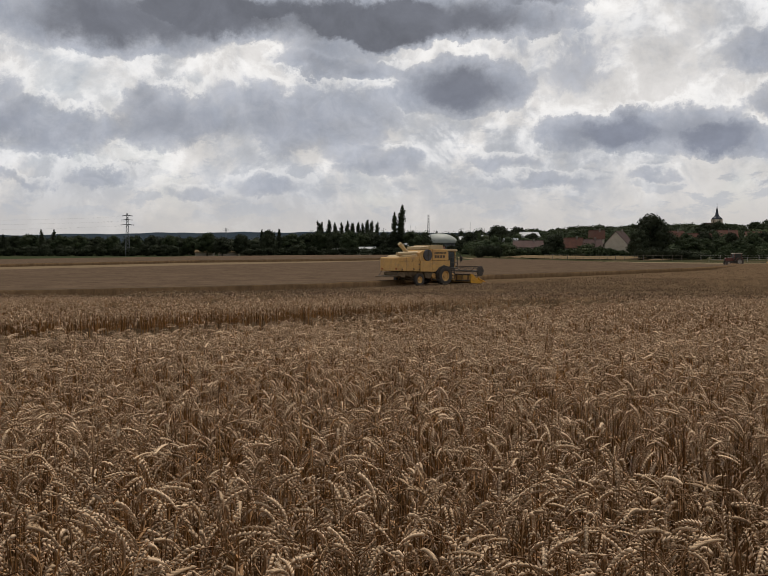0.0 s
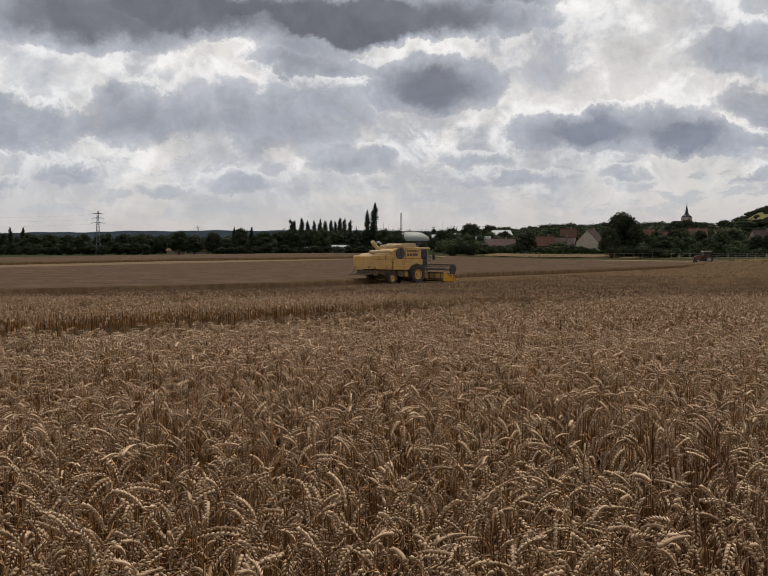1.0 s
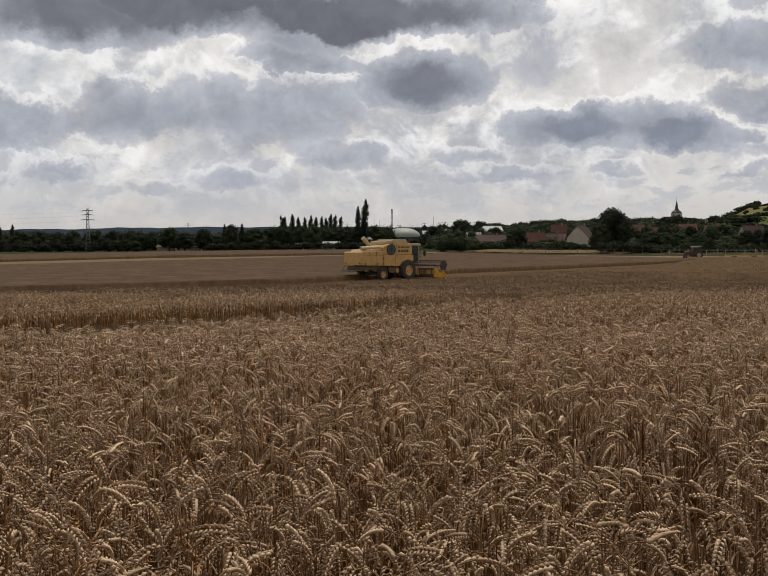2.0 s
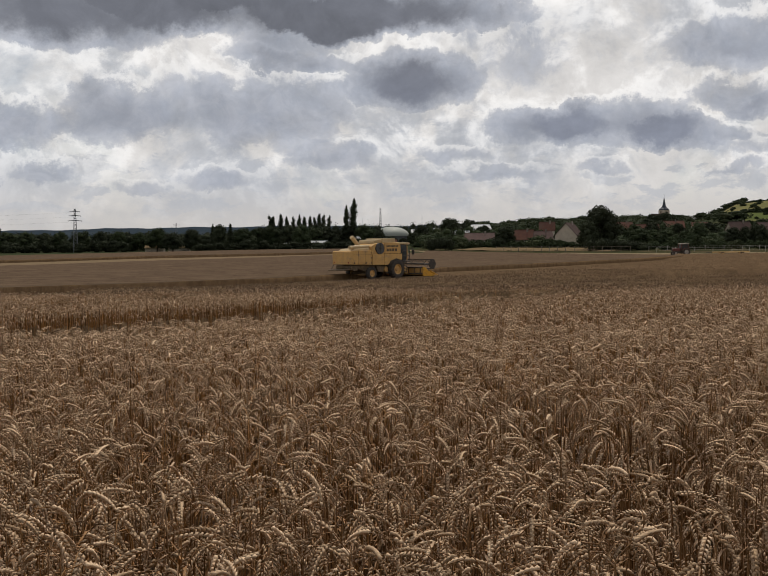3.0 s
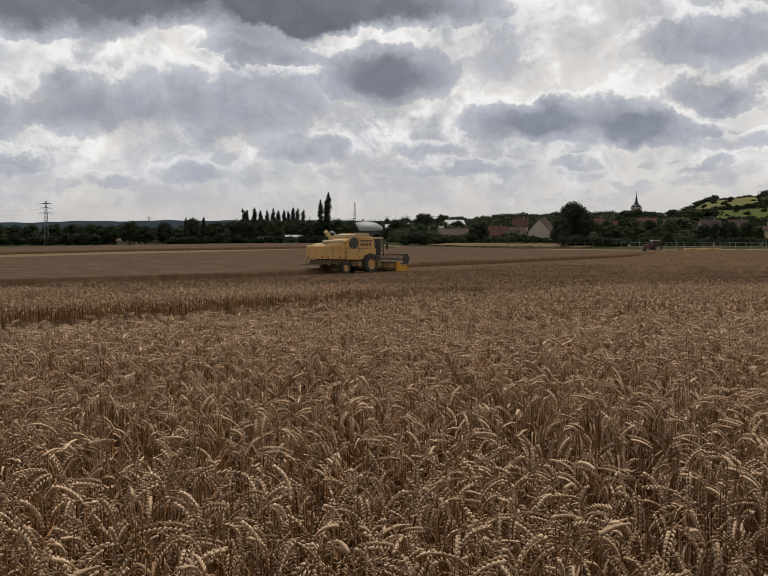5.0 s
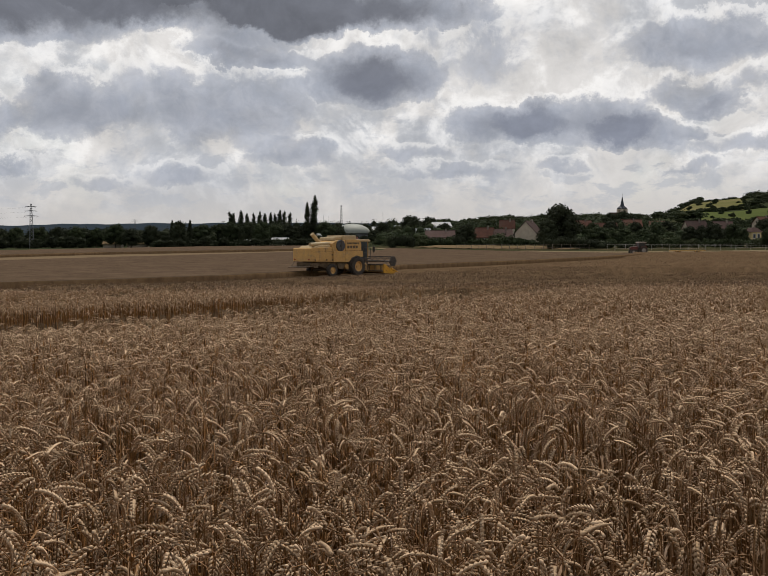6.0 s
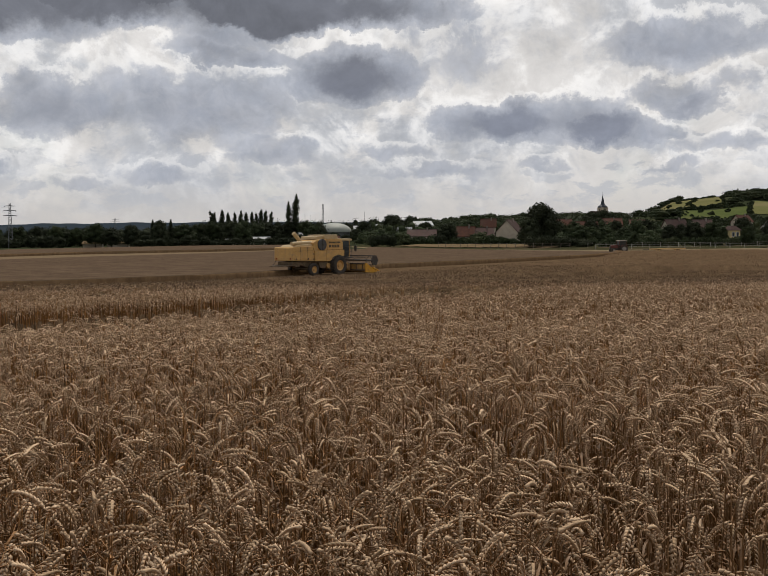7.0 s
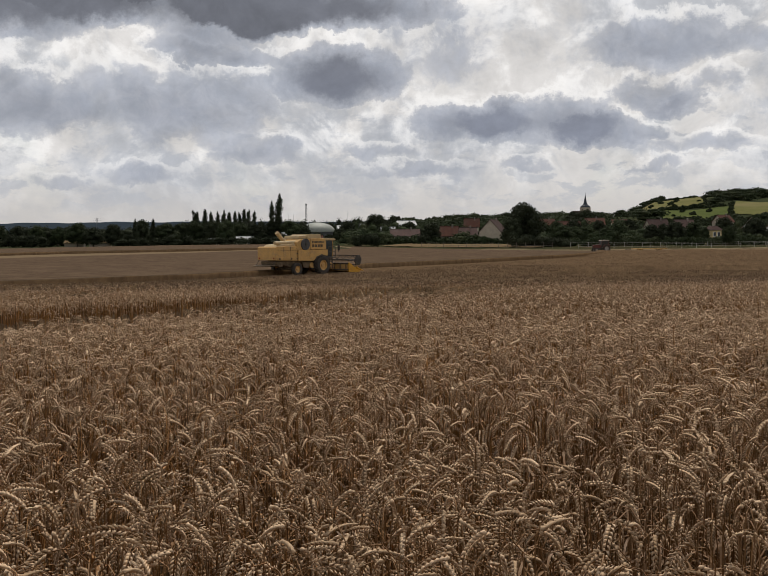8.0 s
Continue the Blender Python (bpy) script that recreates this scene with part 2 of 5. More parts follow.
CABGLASS = material("dusty_cab_glass", [(0.035, 0.035, 0.03), (0.05, 0.048, 0.042)], 0.35, 1.0, 2, 0.0, spec=0.15)
CABROOF = material("faded_cab_roof", [(0.42, 0.34, 0.27), (0.34, 0.28, 0.22)], 0.6, 1.0, 5, 0.05)
RIMPALE = material("pale_wheel_rim", [(0.34, 0.31, 0.27), (0.24, 0.22, 0.19)], 0.6, 2.0, 5, 0.05)
GLASS = material("tinted_glass", [(0.03, 0.035, 0.038), (0.04, 0.045, 0.05)], 0.08, 1.0, 2, 0.0, spec=0.6)
INK = material("dark_lettering", [(0.075, 0.05, 0.028), (0.10, 0.07, 0.04)], 0.6, 4.0, 3, 0.0)
WHITE = material("white_paint", [(0.72, 0.71, 0.68), (0.62, 0.61, 0.58)], 0.5, 1.0, 5, 0.05)
REDPAINT = material("faded_red_paint", [(0.13, 0.035, 0.025), (0.09, 0.028, 0.02)], 0.55, 1.5, 5, 0.05)
LAMPRED = material("red_lens", [(0.25, 0.03, 0.02), (0.18, 0.025, 0.02)], 0.25, 2.0, 2, 0.0)
ROOFRED = material("red_clay_tiles", [(0.125, 0.058, 0.040), (0.085, 0.045, 0.034), (0.105, 0.061, 0.046)], 0.9, 0.8, 7, 0.5, fine=0.05, random_tone=0.25, spec=0.05)
ROOFBROWN = material("brown_clay_tiles", [(0.095, 0.06, 0.05), (0.068, 0.047, 0.042), (0.09, 0.065, 0.056)], 0.9, 0.8, 7, 0.5, fine=0.05, random_tone=0.25, spec=0.05)
ROOFGREY = material("grey_sheet_roof", [(0.36, 0.36, 0.355), (0.28, 0.28, 0.28)], 0.6, 0.5, 6, 0.1)
PALEWOOD = material("pale_fence_wood", [(0.40, 0.37, 0.32), (0.28, 0.26, 0.22)], 0.9, 2.0, 6, 0.3, stretch=(1, 1, 0.2), random_tone=0.2)
PLASTER = material("beige_plaster", [(0.50, 0.42, 0.32), (0.42, 0.35, 0.27)], 0.9, 0.5, 7, 0.2, random_tone=0.15, dirt=((0.3, 0.26, 0.21), 0.4))
PLASTERDARK = material("grey_brown_plaster", [(0.22, 0.18, 0.145), (0.16, 0.13, 0.11)], 0.9, 0.5, 7, 0.2, random_tone=0.2)
PLASTERYELLOW = material("yellow_plaster", [(0.58, 0.45, 0.22), (0.50, 0.39, 0.19)], 0.9, 0.6, 6, 0.1)
DOME = material("dome_membrane", [(0.27, 0.28, 0.235), (0.22, 0.23, 0.195)], 0.6, 0.3, 5, 0.05)
TIMBER = material("weathered_timber", [(0.20, 0.165, 0.125), (0.12, 0.10, 0.08)], 0.9, 2.0, 6, 0.3, stretch=(1, 1, 0.2), random_tone=0.2)
STEEL = material("galvanised_steel", [(0.16, 0.165, 0.17), (0.11, 0.115, 0.12)], 0.6, 1.0, 5, 0.05, metal=0.3)
SLATE = material("dark_slate", [(0.045, 0.05, 0.06), (0.03, 0.034, 0.042)], 0.55, 1.0, 6, 0.2)

HILLGRASS = material("dry_hill_grass", [(0.145, 0.134, 0.056), (0.105, 0.108, 0.040), (0.17, 0.148, 0.072)], 0.9, 0.03, 7, 0.3, fine=0.4, spec=0.0)

# ---- land ----
def lerp_list(v, xs, ys):
    return np.interp(v, xs, ys)


def ease(v, a, b):
    t = np.clip((v - a) / (b - a), 0, 1)
    return t * t * (3 - 2 * t)


def wave(x, y, s, seed=0.0):
    """A smooth bumpy field between about -1 and 1."""
    x, y = x / s + seed * 7.3, y / s - seed * 3.1
    return (np.sin(x * 1.3 + 1.7 * np.sin(y * 0.9 + seed)) + np.sin(y * 1.7 + 1.3 * np.sin(x * 1.1 + 2.0 * seed)) + np.sin((x + y) * 2.3 + np.sin(x * 2.9))) / 3


def ground_z(x, y):
    """Height of the land: a slope down to the swath, a slow rise to the village, hills behind."""
    x, y = np.asarray(x, float), np.asarray(y, float)
    r = np.hypot(x, y)
    b = np.degrees(np.arctan2(x, np.maximum(y, 1e-3)))
    knots = [-60, -30, 0, 12, 25, 55, 75, 100, 180, 285, 330, 420, 600, 5000]
    west = [0.4, 0.3, 0, -0.19, -0.68, -1.82, -2.13, -2.1, -1.6, -0.85, -1.3, -1.7, -1.5, 1.0]
    east = [0.4, 0.3, 0, -0.19, -0.68, -1.82, -2.13, -2.1, -2.13, -1.25, -0.75, 0.2, 1.0, 1.5]
    side = ease(b, 1.0, 9.0) * ease(y, 60, 140)
    z = 0.01
    for k, w in ((-4, 0.25), (0, 0.5), (4, 0.25)):
        z = z + w * (lerp_list(y + k, knots, west) * (1 - side) + lerp_list(y + k, knots, east) * side)
    front = ease(y, 100, 300)
    top = lerp_list(b, [-60, 1, 5, 8, 12, 17, 19.5, 21.8, 23.2, 25.6, 29, 40, 75], [0, 0, 6, 10, 15, 16, 17, 20, 33, 37, 39, 42, 30])
    z = z + top * ease(r, 420, 1000) * front
    far = lerp_list(b, [-75, -40, -24, -20, -12, -6, 0, 5, 12, 75], [34, 38, 33, 37, 44, 46, 46, 38, 24, 24])
    far = far + 1.2 * np.sin(b * 1.3) + 0.7 * np.sin(b * 3.7 + 1)
    z = z + far * ease(r, 1500, 2700) * front
    return z


def sheet(name, V, F, mat, smooth=True):
    """A mesh object from arrays: V (n, 3), F a list of face arrays."""
    me = bpy.data.meshes.new(name)
    fill(me, V, F)
    me.materials.append(mat)
    if smooth:
        me.polygons.foreach_set("use_smooth", np.ones(len(me.polygons), bool))
    return new(name, me)


def fill(me, V, F, slots=None):
    me.vertices.add(len(V))
    me.vertices.foreach_set("co", np.ascontiguousarray(V, np.float32).ravel())
    loops = np.concatenate([f.ravel() for f in F]).astype(np.int32)
    sizes = np.concatenate([np.full(len(f), f.shape[1]) for f in F])
    me.loops.add(len(loops))
    me.loops.foreach_set("vertex_index", loops)
    me.polygons.add(len(sizes))
    me.polygons.foreach_set("loop_start", np.concatenate([[0], np.cumsum(sizes)[:-1]]).astype(np.int32))
    if slots is not None:
        me.polygons.foreach_set("material_index", np.concatenate(slots).astype(np.int32))
    me.update(calc_edges=True)
    me.validate()


def grid_faces(rows, cols):
    i = np.arange(rows * cols).reshape(rows, cols)
    return np.stack([i[:-1, :-1], i[:-1, 1:], i[1:, 1:], i[1:, :-1]], -1).reshape(-1, 4)


radii = np.concatenate([[0.0], np.geomspace(0.8, 4700, 150)])
turns = np.radians(np.concatenate([np.arange(-180, -45, 5.0), np.arange(-45, 50, 0.75), np.arange(50, 181, 5.0)]))
gr, gt = np.meshgrid(radii, turns, indexing="ij")
gx, gy = gr * np.sin(gt), gr * np.cos(gt)
ground = sheet("ground", np.stack([gx, gy, ground_z(gx, gy)], -1).reshape(-1, 3), [grid_faces(*gr.shape)[:, ::-1]], LAND)
tagged(ground, "rolling farmland rising to wooded hills", "ground", kind="structure")


def drape(name, near, far, lift, mat, label, rows=24, cols=160, rough=0.0, skirt=0.0, category="field"):
    """A patch of land between two lines of points (x, y), laid on the ground at a height, with a side face down to the ground."""
    def along(line):
        line = np.array(line, float)
        s = np.concatenate([[0], np.cumsum(np.hypot(*np.diff(line, axis=0).T))])
        t = np.linspace(0, s[-1], cols)
        return np.stack([np.interp(t, s, line[:, 0]), np.interp(t, s, line[:, 1])], -1)
    a, b = along(near), along(far)
    f = np.linspace(0, 1, rows)[:, None, None]
    p = a[None] * (1 - f) + b[None] * f
    x, y = p[..., 0], p[..., 1]
    z = ground_z(x, y) + lift
    if rough:
        z = z + rough * (wave(x, y, 0.9) + 0.9 * wave(x, y, 3.1, 1.0) + np.random.default_rng(5).normal(0, 0.5, x.shape))
    if skirt:
        side = np.stack([x[0], y[0], ground_z(x[0], y[0])], -1)[None]
        top = np.stack([x, y, z], -1)
        P = np.concatenate([side, top], 0)
    else:
        P = np.stack([x, y, z], -1)
    ob = sheet(name, P.reshape(-1, 3), [grid_faces(P.shape[0], P.shape[1])], mat, smooth=not rough)
    if skirt:
        ob.data.materials.append(WALLSTRAW)
        slots = np.zeros(len(ob.data.polygons), np.int32)
        slots[:cols - 1] = 1
        ob.data.polygons.foreach_set("material_index", slots)
    return tagged(ob, label, category, kind="structure")


NEAR_EDGE = [(-75, -26), (-17, 42), (-10.8, 54), (-0.3, 69), (8.4, 78), (27, 103), (40, 121), (60, 163), (66, 178)]
WALL_LINE = [(-120, 20), (-60, 52), (-27, 68), (-6.4, 84), (0, 91.5), (12.4, 111), (24.8, 124), (48.6, 153), (66.2, 179)]
STRIP_NEAR = [(-150, 60), (-53, 131), (-31, 158), (-12.5, 178), (20, 220)]
STRIP_FAR = [(-165, 96), (-66.7, 165), (-40, 200), (-15, 216), (17, 243)]
FAR_EDGE = [(-190, 150), (-88, 212), (-52, 255), (-20, 285), (18, 285)]
EAST_EDGE = [(18, 287), (25, 252), (37, 235), (54, 204), (67, 185), (106, 190)]

drape("stubble_swath", NEAR_EDGE, WALL_LINE, 0.03, STUBBLE, "pale cut stubble between standing wheat", rows=20)
drape("stubble_strip", STRIP_NEAR, STRIP_FAR, 0.05, STUBBLE, "yellow strip of cut stubble across the wheat", rows=8)
drape("standing_wheat_middle", WALL_LINE, STRIP_NEAR + [(24, 250), (36, 234), (53, 203), (66, 184)], 0.58, FARSHADECANOPY, "uncut ripe wheat beyond the swath", 70, 300, 0.022, 1, "wheat")
drape("standing_wheat_far", STRIP_FAR, FAR_EDGE, 0.58, FARSHADECANOPY, "uncut ripe wheat reaching to the trees", 40, 260, 0.022, 1, "wheat")
drape("farm_track", [(18, 288), (25, 254), (38, 241), (57, 226), (75, 214), (110, 218), (150, 232), (260, 275)], [(21, 290), (28, 257), (41, 245), (60, 232), (77, 222), (111, 226), (151, 240), (262, 284)], 0.06, TRACKMAT, "pale dusty track along the field", 4, 120, category="track")
drape("headland", [(18, 286), (25, 251), (37, 234.5), (54, 203.5), (67, 184.5), (106, 189.5), (150, 204.5), (260, 250)], [(18, 287.5), (25, 253.5), (38, 240.5), (57, 225.5), (75, 213.5), (110, 217.5), (150, 231.5), (260, 274)], 0.02, STUBBLE, "cut stubble headland beside the track", 10, 90, category="stubble")
drape("verge", [(21, 290.5), (28.2, 257.5), (41.2, 245.5), (60.2, 232.5), (77, 222.5), (111, 226.5), (151, 240.5), (262, 285)], [(30, 345), (48, 300), (62, 290), (82, 285), (105, 270), (170, 275), (280, 310)], 0.05, GRASS, "rough grass verge below the gardens", 20, 120, 0.08, category="grass")
drape("fallow_plot", [(36, 285), (47, 268), (62, 256), (76, 250)], [(48, 322), (58, 312), (70, 304), (84, 300)], 0.25, FALLOW, "dry fallow plot behind a fence", 14, 60, 0.06, category="field")

# ---- wheat: each stalk with a stem, a dry leaf and a drooping ear ----
def stalk(rng, lod):
    """Vertices, triangles and slots (0 ear, 1 straw, 2 far stalk in gap-shade tone) of one stalk that bends in its own
    x-z plane.
    """
    bend = radians(rng.choice([rng.uniform(80, 140), rng.uniform(135, 180), rng.uniform(155, 200), rng.uniform(165, 215)]))
    neck, ear = rng.uniform(0.055, 0.105), rng.uniform(0.078, 0.104)
    h = 0.872 - 0.4 * neck
    lean = radians(rng.uniform(-7, 7))
    steps = 60
    s = np.linspace(0, neck + ear, steps)
    k = (s / s[-1]) ** 0.62
    ang = lean + bend * k
    d = s[1] - s[0]
    px = h * math.sin(lean) + np.concatenate([[0], np.cumsum(np.sin(ang[:-1]) * d)])
    pz = h * math.cos(lean) + np.concatenate([[0], np.cumsum(np.cos(ang[:-1]) * d)])

    def at(t):
        return np.array([np.interp(t, s, px), 0, np.interp(t, s, pz)]), np.interp(t, s, ang)

    V, F, S = [], [], []

    def add(vs, fs, slot):
        o = len(V)
        V.extend(vs)
        F.extend([tuple(i + o for i in f) for f in fs])
        S.extend([slot] * len(fs))

    def tube(points, widths, sides, slot):
        vs, fs = [], []
        for (c, a), w in zip(points, widths):
            nrm = np.array([math.cos(a), 0, -math.sin(a)])
            for q in range(sides):
                t = 2 * math.pi * q / sides
                vs.append(c + w * (math.cos(t) * nrm + math.sin(t) * np.array([0, 1, 0])))
        for r in range(len(points) - 1):
            for q in range(sides):
                a0, a1 = r * sides + q, r * sides + (q + 1) % sides
                fs += [(a0, a1, a1 + sides), (a0, a1 + sides, a0 + sides)]
        add(vs, fs, slot)

    base = (np.zeros(3), lean)
    knee = (np.array([h * math.sin(lean), 0, h * math.cos(lean)]), lean)
    if lod == 0:
        tube([base, knee, at(neck * 0.6), at(neck)], [0.0021, 0.0017, 0.0014, 0.0014], 3, 1)
    elif lod == 1:
        w, mid = np.array([0, 0.0026, 0]), at(neck * 0.6)[0]
        tip = at(neck)[0]
        add([-w, w, knee[0] + w * 0.8, knee[0] - w * 0.8, mid + w * 0.7, mid - w * 0.7, tip], [(0, 1, 2), (0, 2, 3), (3, 2, 4), (3, 4, 5), (5, 4, 6)], 1)
    elif lod == 2:
        w = 0.005
        add([np.array([0, -w, 0]), np.array([0, w, 0]), knee[0] + (0, w * 0.6, 0.02), knee[0] - (0, w * 0.6, -0.02)], [(0, 1, 2), (0, 2, 3)], 1)
    # the ear
    if lod < 2:
        count, grow = ((18, 1.0), (11, 1.3))[lod]
        phi = rng.uniform(0, math.pi)
        for i in range(count):
            c, a = at(neck + ear * (i + 0.3) / count)
            tang = np.array([math.sin(a), 0, math.cos(a)])
            nrm = np.array([math.cos(a), 0, -math.sin(a)])
            bi = np.array([0, 1, 0])
            side = 1 if i % 2 else -1
            taper = (1 - 0.45 * (i / count) ** 2) * rng.uniform(0.88, 1.12)
            row = math.cos(phi) * nrm + math.sin(phi) * bi
            wide = -math.sin(phi) * nrm + math.cos(phi) * bi
            out = side * row
            ax = math.cos(0.56) * tang + math.sin(0.56) * out
            thick = math.cos(0.56) * out - math.sin(0.56) * tang
            ln, wd, th = 0.0200 * taper * grow, 0.0058 * taper * grow, 0.0040 * taper * grow
            c = c + out * 0.0034
            mid = c + ax * ln * 0.30
            add([c, mid + wide * wd, mid + thick * th, mid - wide * wd, c + ax * ln],
                [(0, 2, 1), (0, 3, 2), (0, 1, 3), (4, 1, 2), (4, 2, 3), (4, 3, 1)], 0)
    elif lod == 2:
        pts = [at(neck * 0.15), at(neck + ear * 0.12), at(neck + ear * 0.62), at(neck + ear)]
        tube(pts[1:3], [0.0054, 0.0056], 3, 0)
        o = len(V)
        V.extend([pts[0][0], pts[3][0]])
        r = o - 6
        for q in range(3):
            F.extend([(o, r + (q + 1) % 3, r + q), (o + 1, r + 3 + q, r + 3 + (q + 1) % 3)])
            S.extend([0, 0])
    else:
        low = knee[0] - (0, 0, 0.12)
        a, b, top = np.array([0, 0.014, 0]), np.array([0.004, 0.013, 0]), at(neck * 0.3)[0]
        tip = top + np.array([0.02, rng.uniform(-0.03, 0.03), 0.06])
        add([low - a, low + a, top], [(0, 1, 2)], 2)
        add([top - b - (0, 0, 0.03), top + b - (0, 0, 0.03), tip], [(0, 1, 2)], 2)
        add([tip, tip + (0.05, 0.012, -0.07), tip + (0.05, -0.012, -0.07)], [(0, 1, 2)], 2)
    # one dry leaf
    for leaf_no in range((2, 1, 0, 0)[lod]):
        z0, turn, ln = rng.uniform(0.40, 0.78), rng.uniform(0, 6.28), rng.uniform(0.10, 0.22)
        dirn, across = np.array([math.cos(turn), math.sin(turn), 0]), np.array([-math.sin(turn), math.cos(turn), 0])
        up = rng.uniform(-0.3, 0.8)
        pts = [np.array([z0 * math.sin(lean), 0, z0])]
        for q in range(3 if lod == 0 else 2):
            step = ln / 3 * (dirn + np.array([0, 0, up - 0.75 * q]))
            pts.append(pts[-1] + step)
        vs = []
        for q, p in enumerate(pts):
            w = 0.0042 * (1 - 0.8 * q / len(pts))
            vs += [p - across * w, p + across * w]
        add(vs, [f for q in range(len(pts) - 1) for f in ((2 * q, 2 * q + 1, 2 * q + 3), (2 * q, 2 * q + 3, 2 * q + 2))], 1)
    return np.array(V), np.array(F), np.array(S)


HEADING = radians(42)  # the drills and wheel tracks run this way


def across_rows(x, y):
    return x * math.cos(HEADING) - y * math.sin(HEADING)


def along_rows(x, y):
    return x * math.sin(HEADING) + y * math.cos(HEADING)


def standing(x, y):
    """Where the near wheat stands: not in the cut lane, the wheel tracks, the swath or round the observer."""
    q, p = across_rows(x, y), along_rows(x, y)
    wob = 0.35 * wave(x, y, 2.3)
    side = np.interp(p, [0, 8, 14.5, 27], [-7.7, -7.9, -8.9, -11.4]) + 0.5 * wob  # near side of the cut lane
    lane = (q < side) & (q > side - np.interp(p, [0, 12, 18, 24, 27], [3.4, 3.6, 5.0, 4.6, 1.6])) & (p < 26.5 + 2 * wob)
    tracks = (np.abs(q + 20.8 + wob) < 0.6) & (wave(x, y, 4.0, 2.0) > -0.35)
    tracks |= (np.abs(q + 15.5 + wob) < 0.5) & (wave(x, y, 5.0, 4.0) > 0.25)
    tracks |= (np.abs(q + 8.0 + wob) < 0.5) & (p > 27) & (wave(x, y, 4.0, 6.0) > 0.1)
    beside = np.interp(y, [14, 17.2, 23.8, 31, 44], [-5.9, -5.2, -4.6, -2.5, 2.0])  # ragged lodged streak
    tracks |= (np.abs(x - beside - wob) < 0.30 + 0.03 * y) & (y > 14) & (y < 44) & (wave(x, y, 1.9, 6.0) > -0.45)
    holes = (wave(x, y, 3.3, 3.0) > 0.5) & (y > 17) & (wave(x, y, 1.1, 1.0) > -0.1)
    holes |= (wave(x * 0.4, y, 11.0, 8.0) + 0.25 * wave(x, y, 1.6, 9.0) > 0.42) & (y > 24) & (y < 150)
    for hx, hy, hr in ((7.2, 52, 3.4), (20.6, 69, 4.6), (14.4, 40, 2.8), (9.4, 26.5, 1.3), (12, 33, 1.7), (26, 60, 3.4), (2.9, 9.8, 0.5), (5.2, 36, 1.7), (17, 52, 2.6), (34, 84, 4.5)):
        holes |= ((x - hx) / 1.9) ** 2 + (y - hy) ** 2 < hr * hr * (1 + 0.6 * wave(x, y, 0.9, 2.0))
    for hx, hy, hr in ((1.00, 2.90, 0.20), (0.90, 3.10, 0.17), (0.50, 3.60, 0.16), (-0.30, 4.50, 0.18), (-0.00, 5.00, 0.17), (0.90, 3.60, 0.20), (1.10, 3.00, 0.16), (-0.70, 3.50, 0.20), (0.10, 3.30, 0.16), (0.80, 4.20, 0.17), (-0.40, 3.10, 0.15)):
        holes |= (x - hx) ** 2 + ((y - hy) / 2.0) ** 2 < hr * hr * 0.5
    e = np.array(NEAR_EDGE, float)
    edge = np.interp(y, e[:, 1], e[:, 0])
    return ~(lane | tracks | holes) & (x > edge + 0.3 * wob) & (y < np.interp(x, [60, 67, 106, 150], [181, 184, 189, 204]))


def crop_height(x, y):
    rough = 1.0 - 0.5 * ease(y, 8, 14)
    return 1.0 + 0.035 * rough * wave(x, y, 1.4) + 0.03 * wave(x, y, 4.5, 2.0) + 0.03 * rough * wave(x, y, 0.5, 1.0)


def sow(rng, r0, r1, b0, b1, d0, d1):
    """Random places in a sector, d0 to d1 stalks to the square metre from its near to its far side."""
    count = int(0.5 * (b1 - b0) * (r1 * r1 - r0 * r0) * max(d0, d1))
    r = np.sqrt(rng.uniform(r0 * r0, r1 * r1, count))
    keep = rng.random(count) * max(d0, d1) < d0 + (d1 - d0) * (r - r0) / (r1 - r0)
    r = r[keep]
    b = rng.uniform(b0, b1, len(r))
    x, y = r * np.sin(b), r * np.cos(b)
    ok = standing(x, y)
    thin = wave(x, y, 0.45, 5.0) > 0.72
    ok &= ~(thin & (rng.random(len(x)) < 0.75))
    return x[ok], y[ok]


def plant(rng, x, y, lod, kinds):
    V, F, S, T, o = [], [], [], [], 0
    pick = rng.integers(0, kinds, len(x))
    for k in range(kinds):
        v, f, s = stalk(rng, lod)
        px, py = x[pick == k], y[pick == k]
        n = len(px)
        turn = rng.uniform(0, 2 * math.pi, n)
        size = np.where(rng.random(n) < 0.86, rng.normal(1.0, 0.045, n), rng.uniform(0.80, 0.95, n)) * crop_height(px, py)
        wide = rng.uniform(0.9, 1.15, n)
        c, sn = np.cos(turn)[:, None], np.sin(turn)[:, None]
        X = (v[:, 0] * c - v[:, 1] * sn) * wide[:, None] + px[:, None]
        Y = (v[:, 0] * sn + v[:, 1] * c) * wide[:, None] + py[:, None]
        Z = v[:, 2] * size[:, None] + ground_z(px, py)[:, None]
        V.append(np.stack([X, Y, Z], -1).reshape(-1, 3))
        F.append((f[None] + (np.arange(n) * len(v))[:, None, None] + o).reshape(-1, 3))
        S.append(np.tile(s, n))
        T.append(np.repeat(rng.random(n), len(f)) * 0.8 + rng.random(n * len(f)) * 0.2)
        o += n * len(v)
    return np.concatenate(V), np.concatenate(F), np.concatenate(S), np.concatenate(T)


